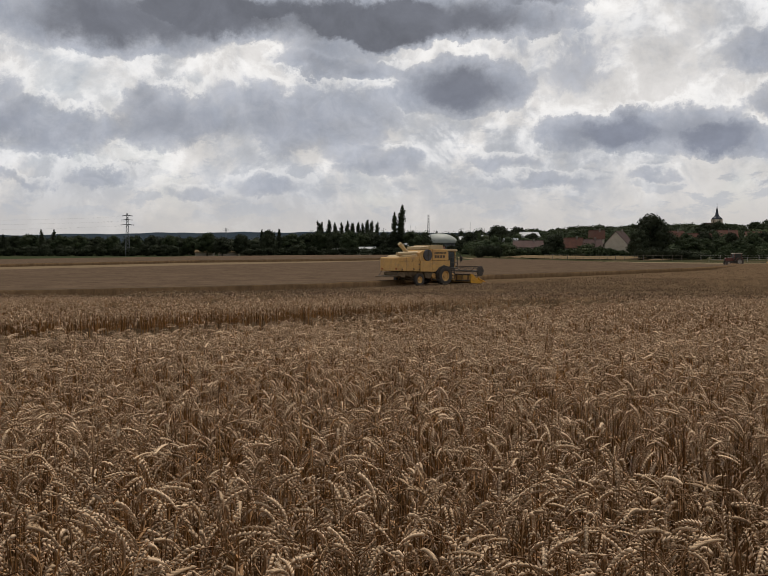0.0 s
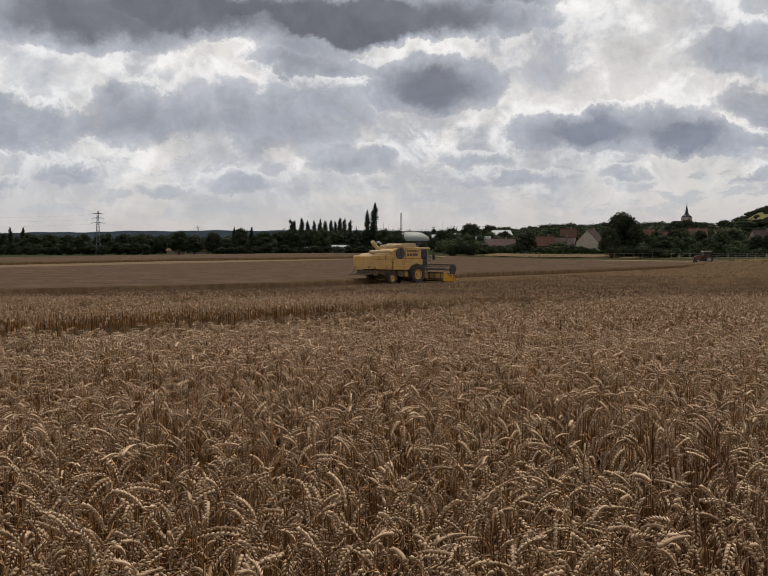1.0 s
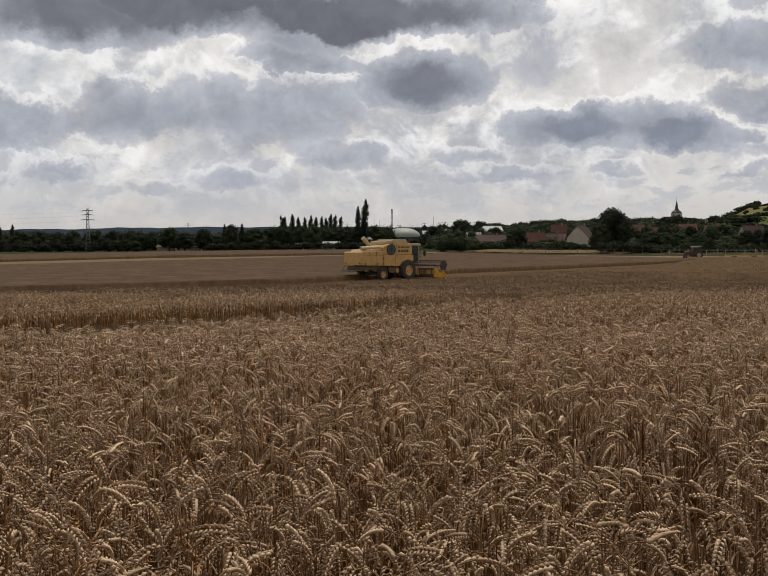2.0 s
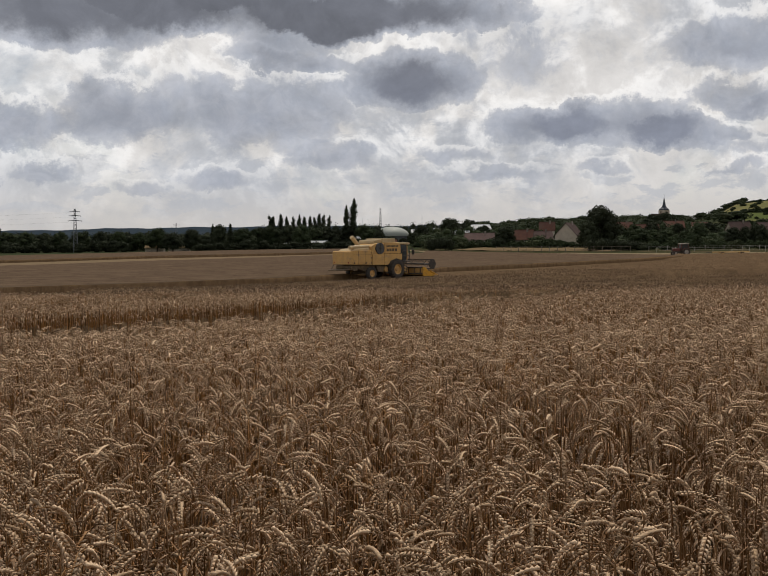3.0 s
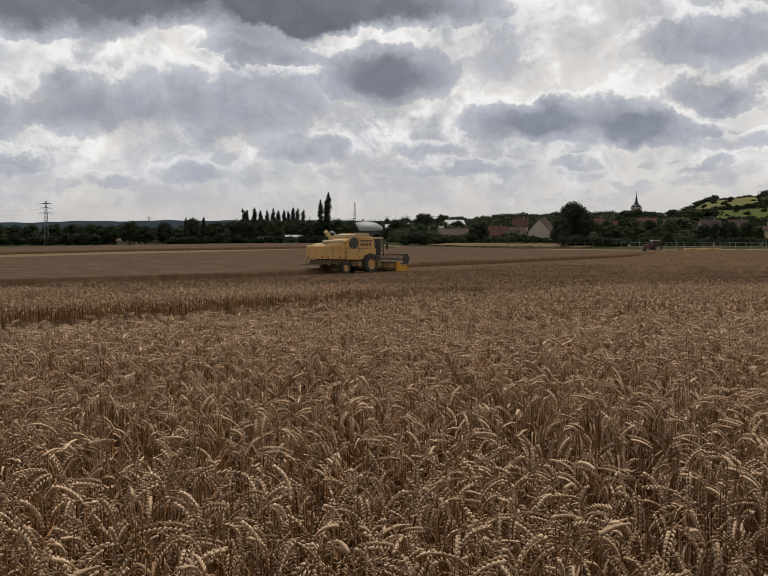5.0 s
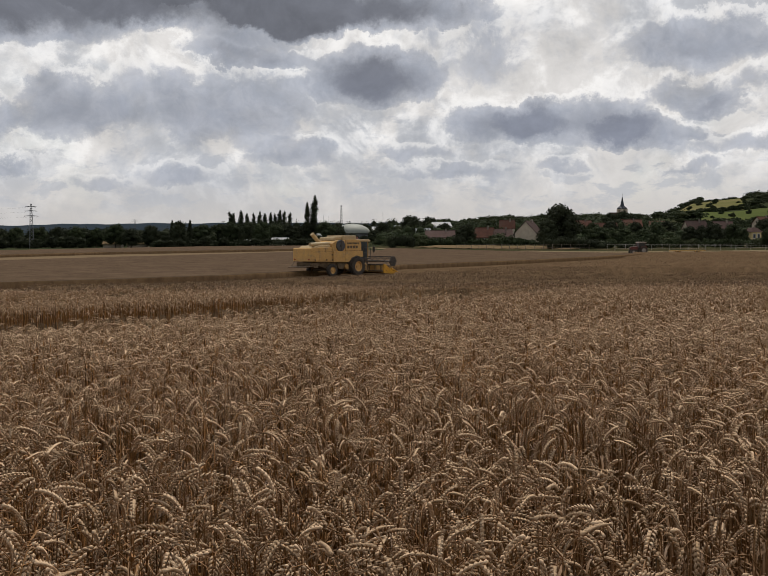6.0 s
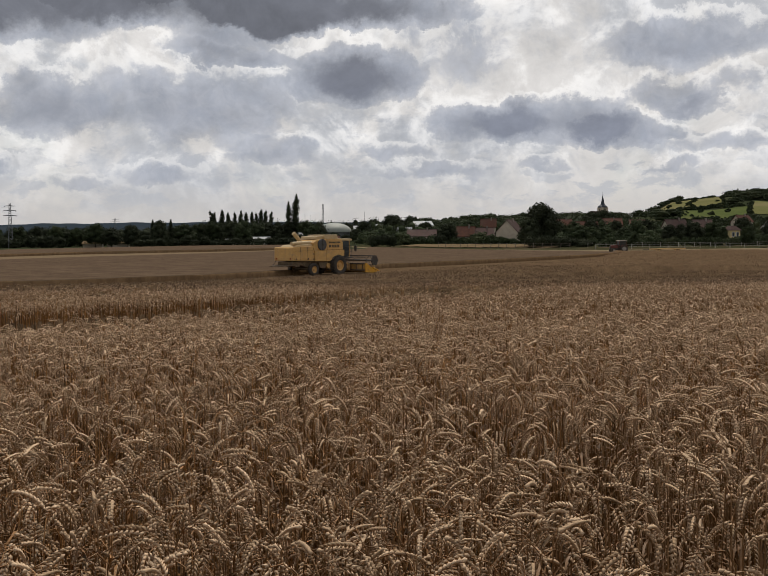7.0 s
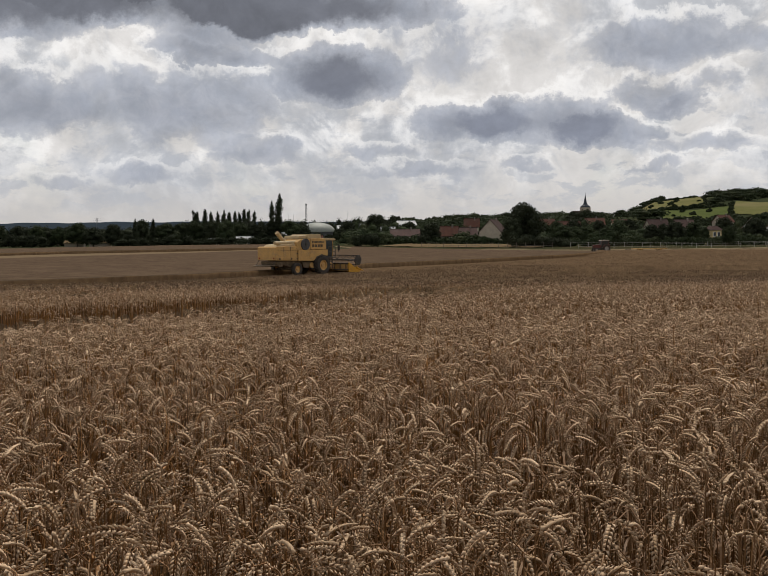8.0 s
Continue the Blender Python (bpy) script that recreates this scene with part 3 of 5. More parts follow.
def wheat_field():
    rng = np.random.default_rng(11)
    b0, b1 = radians(-25), radians(33)
    bands = [(1.4, 6.0, 345, 335, 0, 40), (6.0, 10.5, 320, 265, 1, 36), (10.5, 32.0, 180, 50, 2, 30), (32.0, 55.0, 34, 5, 2, 16), (30.0, 95.0, 38, 18, 3, 12), (92.0, 230.0, 5, 1.5, 3, 6)]
    V, F, S, T, o = [], [], [], [], 0
    bands = [(*band, b0, b1) for band in bands] + [(0.9, 5.0, 110, 60, 2, 12, b1, b0 + 2 * math.pi)]
    bands.append((10.5, 24.0, 330, 200, 2, 12, b0, b1))  # thick fringe along the cut lane and the gaps
    for number, (r0, r1, d0, d1, lod, kinds, s0, s1) in enumerate(bands):
        x, y = sow(rng, r0, r1, s0, s1, d0, d1)
        if number == len(bands) - 1:
            rim_ = ~standing(x + 0.8 * math.cos(HEADING), y - 0.8 * math.sin(HEADING))
            x, y = x[rim_], y[rim_]
        v, f, s, t = plant(rng, x, y, lod, kinds)
        V.append(v)
        F.append(f + o)
        S.append(s)
        T.append(t)
        o += len(v)
    me = bpy.data.meshes.new("wheat")
    fill(me, np.concatenate(V), F, S)
    me.attributes.new("tone", "FLOAT", "FACE").data.foreach_set("value", np.concatenate(T).astype(np.float32))
    me.polygons.foreach_set("use_smooth", np.ones(len(me.polygons), bool))
    me.materials.append(EAR)
    me.materials.append(STRAW)
    me.materials.append(FARSTALKSHADED)
    return tagged(new("wheat", me), "ripe wheat with drooping grey-brown ears", "wheat", kind="stuff")


def wheat_mass():
    """A dark sheet under the ears for the body of the crop and the shade in it, with its side faces."""
    r = np.concatenate([np.geomspace(5.5, 40, 125), np.geomspace(40.5, 110, 110), np.geomspace(112, 205, 24)])
    b = np.radians(np.linspace(-26, 34, 240))
    rr, bb = np.meshgrid(r, b, indexing="ij")
    x, y = rr * np.sin(bb), rr * np.cos(bb)
    up = standing(x, y)
    rng = np.random.default_rng(3)
    # raised with distance so its painted shade backs the front stalks
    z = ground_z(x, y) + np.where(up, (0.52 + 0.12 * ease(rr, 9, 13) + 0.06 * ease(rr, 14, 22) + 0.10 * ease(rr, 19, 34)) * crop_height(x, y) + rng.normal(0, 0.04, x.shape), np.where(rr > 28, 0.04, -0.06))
    ob = sheet("wheat_mass", np.stack([x, y, z], -1).reshape(-1, 3), [grid_faces(*x.shape)[:, ::-1]], SHADECANOPY, smooth=False)
    return tagged(ob, "dark sheet for the wheat crop's body and its inner shade", "wheat", kind="stuff")


wheat_field()
wheat_mass()


def wheat_around():
    """The same crop to the sides and behind, a sheet in the shade-darkened colour, where the observer does not look."""
    r = np.concatenate([[1.0], np.geomspace(1.3, 140, 66)])
    b = np.radians(np.linspace(34, 334, 240))
    rr, bb = np.meshgrid(r, b, indexing="ij")
    x, y = rr * np.sin(bb), rr * np.cos(bb)
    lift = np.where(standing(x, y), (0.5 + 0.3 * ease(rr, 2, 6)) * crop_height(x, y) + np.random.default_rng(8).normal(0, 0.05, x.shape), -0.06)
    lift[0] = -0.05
    ob = sheet("wheat_surround", np.stack([x, y, ground_z(x, y) + lift], -1).reshape(-1, 3), [grid_faces(*x.shape)[:, ::-1]], SHADECANOPY, smooth=False)
    return tagged(ob, "sheet of shade-darkened ripe wheat all round the observer", "wheat", kind="stuff")


wheat_around()
floor_patch = drape("field_soil", [(-14, -8), (14, -8)], [(-14, 30), (22, 30)], 0.012, SOIL, "dry brown soil between the stalks", 30, 40, category="soil")

# ---- trees ----
def part(name, bm, mat, parent, label=""):
    me = bpy.data.meshes.new(name)
    bm.to_mesh(me)
    bm.free()
    for m_ in (mat if isinstance(mat, (list, tuple)) else [mat]):
        me.materials.append(m_)
    ob = new(name, me)
    ob.parent = parent
    if label:
        tagged(ob, label)
    return ob


def part_np(name, V, F, mat, parent, label=""):
    ob = sheet(name, V, F, mat, smooth=False)
    ob.parent = parent
    if label:
        tagged(ob, label)
    return ob


def crown_mesh(rng, lumps, leaf, per):
    """Leaves scattered over overlapping clumps (centre, radii), each with a dense uneven middle."""
    V, F, o = [], [], 0
    ring, rows = 7, 4
    th = np.linspace(0.12, math.pi - 0.12, rows)[:, None]
    ph = np.linspace(0, 2 * math.pi, ring, endpoint=False)[None]
    ball = np.stack([np.sin(th) * np.cos(ph), np.sin(th) * np.sin(ph), np.cos(th) + 0 * ph], -1).reshape(-1, 3)
    i = np.arange(rows * ring).reshape(rows, ring)
    nxt = np.roll(i, -1, axis=1)
    skin = np.stack([i[:-1], i[1:], nxt[1:], nxt[:-1]], -1).reshape(-1, 4)
    for c, rad in lumps:
        n = int(1.25 * per * (rad[0] * rad[2]) ** 0.9) + 12
        d = rng.normal(size=(n, 3))
        d /= np.linalg.norm(d, axis=1)[:, None]
        rr = rng.uniform(0.5, 1.0, n) ** 0.45 * (1 + 0.16 * np.sin(d[:, 0] * 5 + c[2]) * np.sin(d[:, 1] * 4 + c[0]) + 0.09 * np.sin(d[:, 2] * 9))
        p = c + d * rr[:, None] * rad
        face = d + 0.75 * rng.normal(size=(n, 3)) + (0, 0, 0.25)
        a = np.cross(face, rng.normal(size=(n, 3)))
        a /= np.linalg.norm(a, axis=1)[:, None] + 1e-6
        b = np.cross(face, a)
        b /= np.linalg.norm(b, axis=1)[:, None] + 1e-6
        size = leaf * rng.uniform(0.5, 1.2, n)[:, None]
        V.append(np.stack([p - a * size, p + b * size * 0.75, p + a * size, p - b * size * 0.75], 1).reshape(-1, 3))
        F.append(np.arange(n * 4).reshape(-1, 4) + o)
        o += n * 4
        V.append(c + ball * rad * 0.70 * rng.uniform(0.8, 1.1, (len(ball), 1)))
        F.append(skin + o)
        o += len(ball)
    return np.concatenate(V), [np.concatenate(F)]


def limb(bm, a, b, ra, rb, sides=7):
    a, b = Vector(a), Vector(b)
    q = (b - a).to_track_quat("Z", "Y").to_matrix().to_4x4()
    rings = []
    for p, r in ((a, ra), (b, rb)):
        m = Matrix.Translation(p) @ q
        rings.append([bm.verts.new(m @ Vector((r * math.cos(6.2832 * i / sides), r * math.sin(6.2832 * i / sides), 0))) for i in range(sides)])
    for i in range(sides):
        bm.faces.new((rings[0][i], rings[0][(i + 1) % sides], rings[1][(i + 1) % sides], rings[1][i]))
    bm.faces.new(rings[1])


def tree(name, seed, height, width, form, mat, label, leaf=0.5, per=45, category="tree", group=""):
    """A tree at the origin: tapered trunk with limbs, and a crown of leaf clumps."""
    rng = np.random.default_rng(seed)
    root = new(name)
    tagged(root, label, category, group)
    bm = bmesh.new()
    lumps = []
    if form == "poplar":
        limb(bm, (0, 0, -0.3), (0, 0, height * 0.9), height * 0.018, 0.04)
        for i in range(13):
            f = i / 12
            w = width * 0.5 * rng.uniform(0.72, 1.08) * (1 - 0.62 * f ** 5)
            z = height * (0.10 + 0.86 * f)
            off = rng.normal(0, width * 0.07, 2)
            lumps.append((np.array([off[0], off[1], z]), np.array([w, w, height * 0.075])))
            if i % 3 == 0:
                limb(bm, (0, 0, z * 0.8), (off[0] * 3, off[1] * 3, z + 0.5), 0.09, 0.03, 5)
    elif form == "bush":
        for i in range(9):
            a, f = rng.uniform(0, 6.28), rng.uniform(0.1, 0.75)
            r = width * 0.5
            z = height * rng.uniform(0.28, 0.68) * (1 - 0.35 * f)
            c = np.array([math.cos(a) * f * r, math.sin(a) * f * r, z])
            rad = np.array([r * 0.5, r * 0.5, height * 0.30]) * rng.uniform(0.75, 1.15)
            lumps.append((c, rad))
            limb(bm, (0, 0, -0.2), c * 0.8, 0.07, 0.03, 5)
    else:
        limb(bm, (0, 0, -0.3), (0.1, 0, height * 0.3), height * 0.030, height * 0.022)
        limb(bm, (0.1, 0, height * 0.3), (0, 0.1, height * 0.75), height * 0.022, height * 0.006)
        count = 17
        for i in range(count):
            a = i * 2.4 + rng.uniform(-0.4, 0.4)
            f = (i + 0.5) / count
            z = height * (0.24 + 0.66 * f)
            spread = width * 0.5 * math.sin(math.pi * (0.22 + 0.68 * f)) * rng.uniform(0.45, 0.75)
            rad = width * rng.uniform(0.20, 0.27) * (1.1 - 0.3 * f)
            c = np.array([math.cos(a) * spread, math.sin(a) * spread, z])
            lumps.append((c, np.array([rad, rad, rad * 0.8])))
            limb(bm, (0, 0, z * 0.62), c, height * 0.009, height * 0.003, 5)
    part("trunk", bm, BARK, root)
    V, F = crown_mesh(rng, lumps, leaf, per)
    V[:, 2] = np.maximum(V[:, 2], 0.05)
    part_np("crown", V, F, mat, root)
    return root


def spot(u, d, dz=0.0, turn=0.0, sx=1.0, sz=1.0):
    """A pose on the ground at a bearing (tangent) and distance ahead."""
    x, y = u * d, d
    return Matrix.LocRotScale((x, y, float(ground_z(x, y)) + dz), Euler((0, 0, turn)), (sx, sx, sz))


KINDS = {
    "round": [tree("tree", s, 10, 8.5, "broad", LEAF, "leafy green broadleaf tree at the field edge", 0.27, 50) for s in (1, 2, 3)],
    "dark": [tree("tree", s, 10, 8, "broad", LEAFDARK, "dark leafy broadleaf tree", 0.25, 80) for s in (4, 5)],
    "poplar": [tree("poplar", s, 18, 3.4, "poplar", LEAFDARK, "slender tall dark poplar", 0.2, 120) for s in (6, 7, 8)],
    "bush": [tree("bush", s, 4, 6, "bush", LEAFDARK, "dense green bush", 0.2, 110, "bush") for s in (9, 10)],
}
used = set()


def put_tree(kind, u, d, height, width, rng, group="", label=""):
    pick = KINDS[kind][int(rng.integers(len(KINDS[kind])))]
    base = {"round": (10, 8.5), "dark": (10, 8), "poplar": (18, 3.4), "bush": (4, 6)}[kind]
    m = spot(u, d, -0.1, float(rng.uniform(0, 6.28)), width / base[1], height / base[0])
    if pick not in used:
        used.add(pick)
        pick.matrix_basis = m
        ob = pick
    else:
        ob = copy_thing(pick, Matrix.LocRotScale(m.to_translation(), m.to_quaternion(), [a / b for a, b in zip(m.to_scale(), pick.scale)]))
    tagged(ob, label, group=group)
    return ob


rng = np.random.default_rng(21)
# row of trees behind the field
for u, top, kind in [(-0.425, 9, "round"), (-0.40, 10.5, "poplar"), (-0.388, 10, "dark"), (-0.372, 10, "round"), (-0.360, 12.5, "poplar"), (-0.347, 12.8, "poplar"),
                     (-0.338, 10, "round"), (-0.320, 9.5, "round"), (-0.302, 9.5, "dark"), (-0.285, 10.5, "round"), (-0.262, 10, "round"), (-0.244, 9.6, "dark"),
                     (-0.225, 10, "round"), (-0.205, 10.5, "round"), (-0.186, 10.6, "round"), (-0.170, 9, "dark"), (-0.150, 11, "dark"), (-0.128, 13, "poplar"),
                     (-0.121, 12, "dark"), (-0.110, 12.6, "poplar"), (-0.098, 11, "round"), (-0.082, 11.5, "round"), (-0.066, 12, "round"), (-0.05, 11.5, "dark"),
                     (-0.036, 11.5, "round"), (-0.022, 11.5, "round"), (-0.006, 11, "dark"), (0.030, 13.0, "round"), (0.038, 10.5, "round"), (0.014, 12, "dark")]:
    d = float(rng.uniform(405, 440))
    put_tree(kind, u, d, top * (0.92 if kind == "poplar" else rng.uniform(0.86, 1.0)), {"poplar": 2.6}.get(kind, float(rng.uniform(8, 12))), rng, "trees behind the field")
for u in (-0.0685, -0.0655, -0.0575, -0.051, -0.044, -0.0385, -0.033, -0.027, -0.0225, -0.0175, -0.0135, -0.0075):
    put_tree("poplar", u, float(rng.uniform(455, 470)), float(rng.uniform(15.2, 17.0)), float(rng.uniform(3.0, 3.9)), rng, "row of poplars")
put_tree("poplar", 0.0115, 428, 19.5, 3.5, rng, "pair of tall poplars", "tall dark poplar standing above the other trees")
put_tree("poplar", 0.0185, 430, 22.5, 4.7, rng, "pair of tall poplars", "tall dark poplar standing above the other trees")

# ---- far woods, hedges and hill fields ----
def woods(name, label, trees, seed, leaf, mat, per=26):
    """Many far trees as one body of leaves: each of a few lumps down to the ground."""
    rg = np.random.default_rng(seed)
    V, F, n = [], [], 0
    for x, y, h, w in trees:
        z = float(ground_z(x, y))
        lumps = [(np.array([x + rg.normal(0, w * 0.12), y + rg.normal(0, w * 0.12), z + h * f]), np.array([w * g, w * g, h * 0.26]))
                 for f, g in ((0.2, 0.42), (0.48, 0.52), (0.72, 0.36))]
        lumps.append((np.array([x + rg.uniform(-0.35, 0.35) * w, y, z + h * rg.uniform(0.45, 0.66)]), np.array([w * 0.3, w * 0.3, h * 0.2])))
        v, f = crown_mesh(rg, lumps, leaf * rg.uniform(0.85, 1.15), per * 12 / max(w * h, 8))
        V.append(v)
        F.append(f[0] + n)
        n += len(v)
    return tagged(sheet(name, np.concatenate(V), [np.concatenate(F)], mat, smooth=False), label, "woodland", kind="stuff")


def polar(b, r):
    return r * math.sin(radians(b)), r * math.cos(radians(b))


def hill_field(name, b0, b1, near, far, mat, label):
    bs = np.linspace(b0, b1, 9)
    drape(name, [polar(b, near + 14 * math.sin(2.1 * b) + 5 * math.sin(7 * b)) for b in bs], [polar(b + 0.25 * math.sin(b), far + 16 * math.sin(1.6 * b + 2)) for b in bs], 0.5, mat, label, 14, 40, category="meadow")


HILL_FIELDS = [(22.6, 25.9, 735, 1010), (23.6, 27.3, 635, 725), (27.4, 34, 645, 775), (19.6, 20.8, 830, 880)]
hill_field("upper_meadow", 22.6, 25.9, 735, 1000, HILLGRASS, "yellow-green meadow on the hillside")
hill_field("lower_meadow", 23.6, 27.3, 635, 722, MEADOW, "bright green meadow below the hill wood")
hill_field("east_meadow", 27.4, 34, 645, 772, HILLGRASS, "green and yellow meadow on the hill")

rg = np.random.default_rng(77)
belt = []
for row_d, top in ((448, 9.2), (470, 9.8), (500, 10.2)):
    for u in np.arange(-0.47, 0.040, 0.0135):
        belt.append((*np.array([(u + rg.uniform(-0.005, 0.005)) * row_d, row_d + rg.uniform(-7, 7)]), top * rg.uniform(0.78, 1.08), rg.uniform(8, 12)))
for u in np.arange(-0.46, 0.04, 0.011):
    if not -0.215 < u < -0.15:
        belt.append((u * 400, 400 + rg.uniform(-6, 6), rg.uniform(3, 5.5), rg.uniform(5, 8)))
for u in np.arange(-0.085, 0.046, 0.0085):
    belt.append((u * 452, 452 + rg.uniform(-6, 6), rg.uniform(10.8, 12.8), rg.uniform(7, 10)))
for u in np.arange(0.046, 0.150, 0.0062):
    for by, f in ((545, 0.62), (556, 0.8), (568, 0.98)):
        by += rg.uniform(-5, 5)
        belt.append(((u + rg.uniform(-0.002, 0.002)) * by, by, 13.4 * f * rg.uniform(0.86, 1.1) - float(ground_z(u * by, by)), rg.uniform(7, 9)))
woods("tree_belt", "dense dark belt of trees behind the field", belt, 31, 0.36, LEAFDARK, 95)

hill = []
while len(hill) < 560:
    b, r = rg.uniform(4.5, 36), rg.uniform(560, 1120) if rg.random() < 0.75 else rg.uniform(470, 640)
    if any(b0 - 0.25 < b < b1 + 0.25 and n0 - 14 < r < f0 + 10 for b0, b1, n0, f0 in HILL_FIELDS):
        continue
    if (b > 28.2 and r > 930) or (22.3 < b < 26.2 and r > 1000):
        continue
    low = b > 22 and r < 650
    hill.append((*polar(b, r), rg.uniform(3, 5) if low else (rg.uniform(5, 7.5) if b > 20.0 else rg.uniform(7, 9.5)), rg.uniform(6, 9) if low else rg.uniform(12, 21)))
for b in np.arange(22.8, 27.2, 0.26):  # hedge between the hill meadows
    hill.append((*polar(b, 729 + rg.uniform(-3, 3)), rg.uniform(1.6, 3.4), rg.uniform(4, 7)))
for b, r in ((27.35, 650), (27.3, 675), (27.4, 700), (27.35, 725), (27.4, 750), (23.5, 640), (23.55, 665), (23.5, 690), (25.9, 760), (25.95, 800), (25.9, 845), (25.3, 660), (26.2, 680), (23.0, 800), (23.5, 830), (24.1, 790), (24.4, 860), (29.0, 985), (30.0, 985)):  # single trees on the open slope
    hill.append((*polar(b, r), rg.uniform(2.2, 3.8), rg.uniform(2.8, 4.6)))
for b in np.arange(22.4, 26.0, 0.13):  # hedge and a grove along the crest
    if rg.random() < 0.7:
        hill.append((*polar(b, 1008 + rg.uniform(-5, 5)), rg.uniform(1.8, 4.0), rg.uniform(5, 9)))
for b in np.arange(22.3, 23.6, 0.16):
    hill.append((*polar(b, 1022 + rg.uniform(-8, 8)), rg.uniform(5.5, 8.5), rg.uniform(10, 14)))
for trees_ in range(22):
    hill.append((*polar(rg.uniform(22.9, 26.8), rg.uniform(650, 980)), rg.uniform(1.4, 2.8), rg.uniform(1.8, 3.4)))
woods("hill_wood", "wooded hillside above the village", hill, 33, 0.8, LEAF, 34)

village_green = []
for b in np.arange(5.2, 34, 0.33):
    for r0, h0 in ((330, 4.2), (372, 6.6), (425, 8.2), (475, 9.5)):
        if rg.random() < 0.78 and not (12.4 < b < 14.6 and r0 < 400) and not (8 < b < 11.5 and r0 < 350) and not (22.4 < b < 25.0 and r0 < 380) and not (25.8 < b < 27.0 and r0 < 350):
            village_green.append((*polar(b + rg.uniform(-0.2, 0.2), r0 + rg.uniform(-14, 14)), h0 * rg.uniform(0.6, 1.15) * (0.75 if b > 21.5 else 1.0), rg.uniform(5, 9)))
for u in np.arange(0.128, 0.262, 0.0052):
    village_green.append((u * 322, 322 + rg.uniform(-3, 3), rg.uniform(1.5, 2.6), rg.uniform(2.2, 3.4)))
for u in np.arange(0.128, 0.26, 0.0075):
    if rg.random() < 0.75 and not 0.243 < u < 0.256:
        village_green.append((u * 328, 328 + rg.uniform(-8, 8), rg.uniform(1.6, 4.4), rg.uniform(2.5, 5)))
for u in np.arange(0.335, 0.66, 0.0062):
    village_green.append((u * 268, 268 + rg.uniform(-2, 2), rg.uniform(2.1, 2.9), rg.uniform(2.2, 3.2)))
woods("garden_trees", "garden trees and hedges between the houses", village_green, 35, 0.36, LEAF, 50)

# far ridge, its haze painted by the bluish material
drape("far_ridge", [polar(b, 1450) for b in np.linspace(-60, 14, 30)], [polar(b, 3400) for b in np.linspace(-60, 14, 30)], 2.0, HAZEWOOD, "distant wooded ridge with blue haze in its colour", 40, 160, category="ridge")

rng = np.random.default_rng(22)
# trees that stand out in the village
for u, d, h, w, kind, label in [
        (0.268, 266, 8.8, 7.0, "dark", "dark leafy tree at the field edge"), (0.280, 270, 12.9, 11.0, "dark", "large dark round tree above the gardens"),
        (0.300, 312, 8.0, 9.0, "round", ""), (0.322, 300, 6.6, 8.0, "round", ""), (0.336, 305, 6.0, 7.0, "round", ""),
        (0.179, 326, 7.6, 8.0, "dark", ""), (0.205, 430, 9.0, 9.0, "round", ""), (0.155, 400, 8.5, 8.0, "dark", ""), (0.09, 430, 10.0, 9.0, "dark", ""),
        (0.120, 470, 13.0, 13.0, "dark", ""), (0.140, 480, 12.0, 12.0, "dark", ""), (0.082, 415, 7, 7, "dark", ""), (0.045, 420, 8, 7, "dark", ""), (0.058, 440, 5.6, 7, "dark", ""), (0.070, 445, 4.4, 6, "dark", ""), (0.089, 450, 8, 8, "dark", ""), (0.098, 398, 6.0, 9.0, "dark", ""),
        (0.352, 310, 6.0, 8, "round", ""), (0.337, 338, 8.6, 7, "dark", ""), (0.318, 350, 8.2, 6, "round", ""), (0.366, 345, 8.4, 6.5, "dark", ""), (0.388, 340, 8.0, 6.0, "round", ""), (0.374, 300, 5.6, 7, "round", ""), (0.438, 300, 6.8, 4.6, "dark", ""), (0.425, 292, 6.6, 6.0, "dark", ""), (0.452, 285, 7.4, 7, "dark", ""), (0.474, 292, 7.2, 7, "round", ""),
        (0.514, 255, 6.0, 4.2, "round", ""), (0.545, 300, 8.5, 8, "dark", ""), (0.509, 306, 9.0, 8, "dark", ""), (0.486, 279, 5.6, 4.0, "round", ""), (0.575, 300, 9.0, 9, "round", ""), (0.60, 290, 9, 9, "dark", ""), (0.385, 262, 4.2, 3.4, "round", ""),
        (0.345, 420, 10, 9, "dark", ""), (0.40, 400, 9, 8, "dark", ""), (0.349, 528, 14.0, 13, "dark", ""), (0.338, 532, 13.0, 12, "dark", ""), (0.360, 535, 11.5, 12, "round", ""), (0.333, 520, 11, 12, "dark", ""), (0.352, 530, 10, 12, "dark", "")]:
    put_tree(kind, u, d, h, w, rng, "village trees", label or {"round": "green leafy garden tree", "dark": "dark green garden tree"}[kind])
for u, d, h, w in [(0.1035, 282, 4.4, 4.6), (0.116, 280, 4.7, 5.0), (0.300, 262, 3.8, 6.0), (0.312, 262, 3.4, 6.0), (0.325, 262, 3.0, 6.0), (0.148, 322, 3.6, 4.0), (0.160, 325, 3.0, 4.0), (0.172, 322, 4.0, 4.5),
                   (0.290, 290, 4.4, 6.0), (0.277, 261, 4.2, 6.5), (0.287, 264, 4.6, 6.0), (0.36, 285, 2.6, 5.0), (0.395, 285, 2.6, 6.0), (0.42, 288, 2.6, 6.0)]:
    put_tree("bush", u, d, h, w, rng, "bushes at the field edge", "dense green bush beside the field")

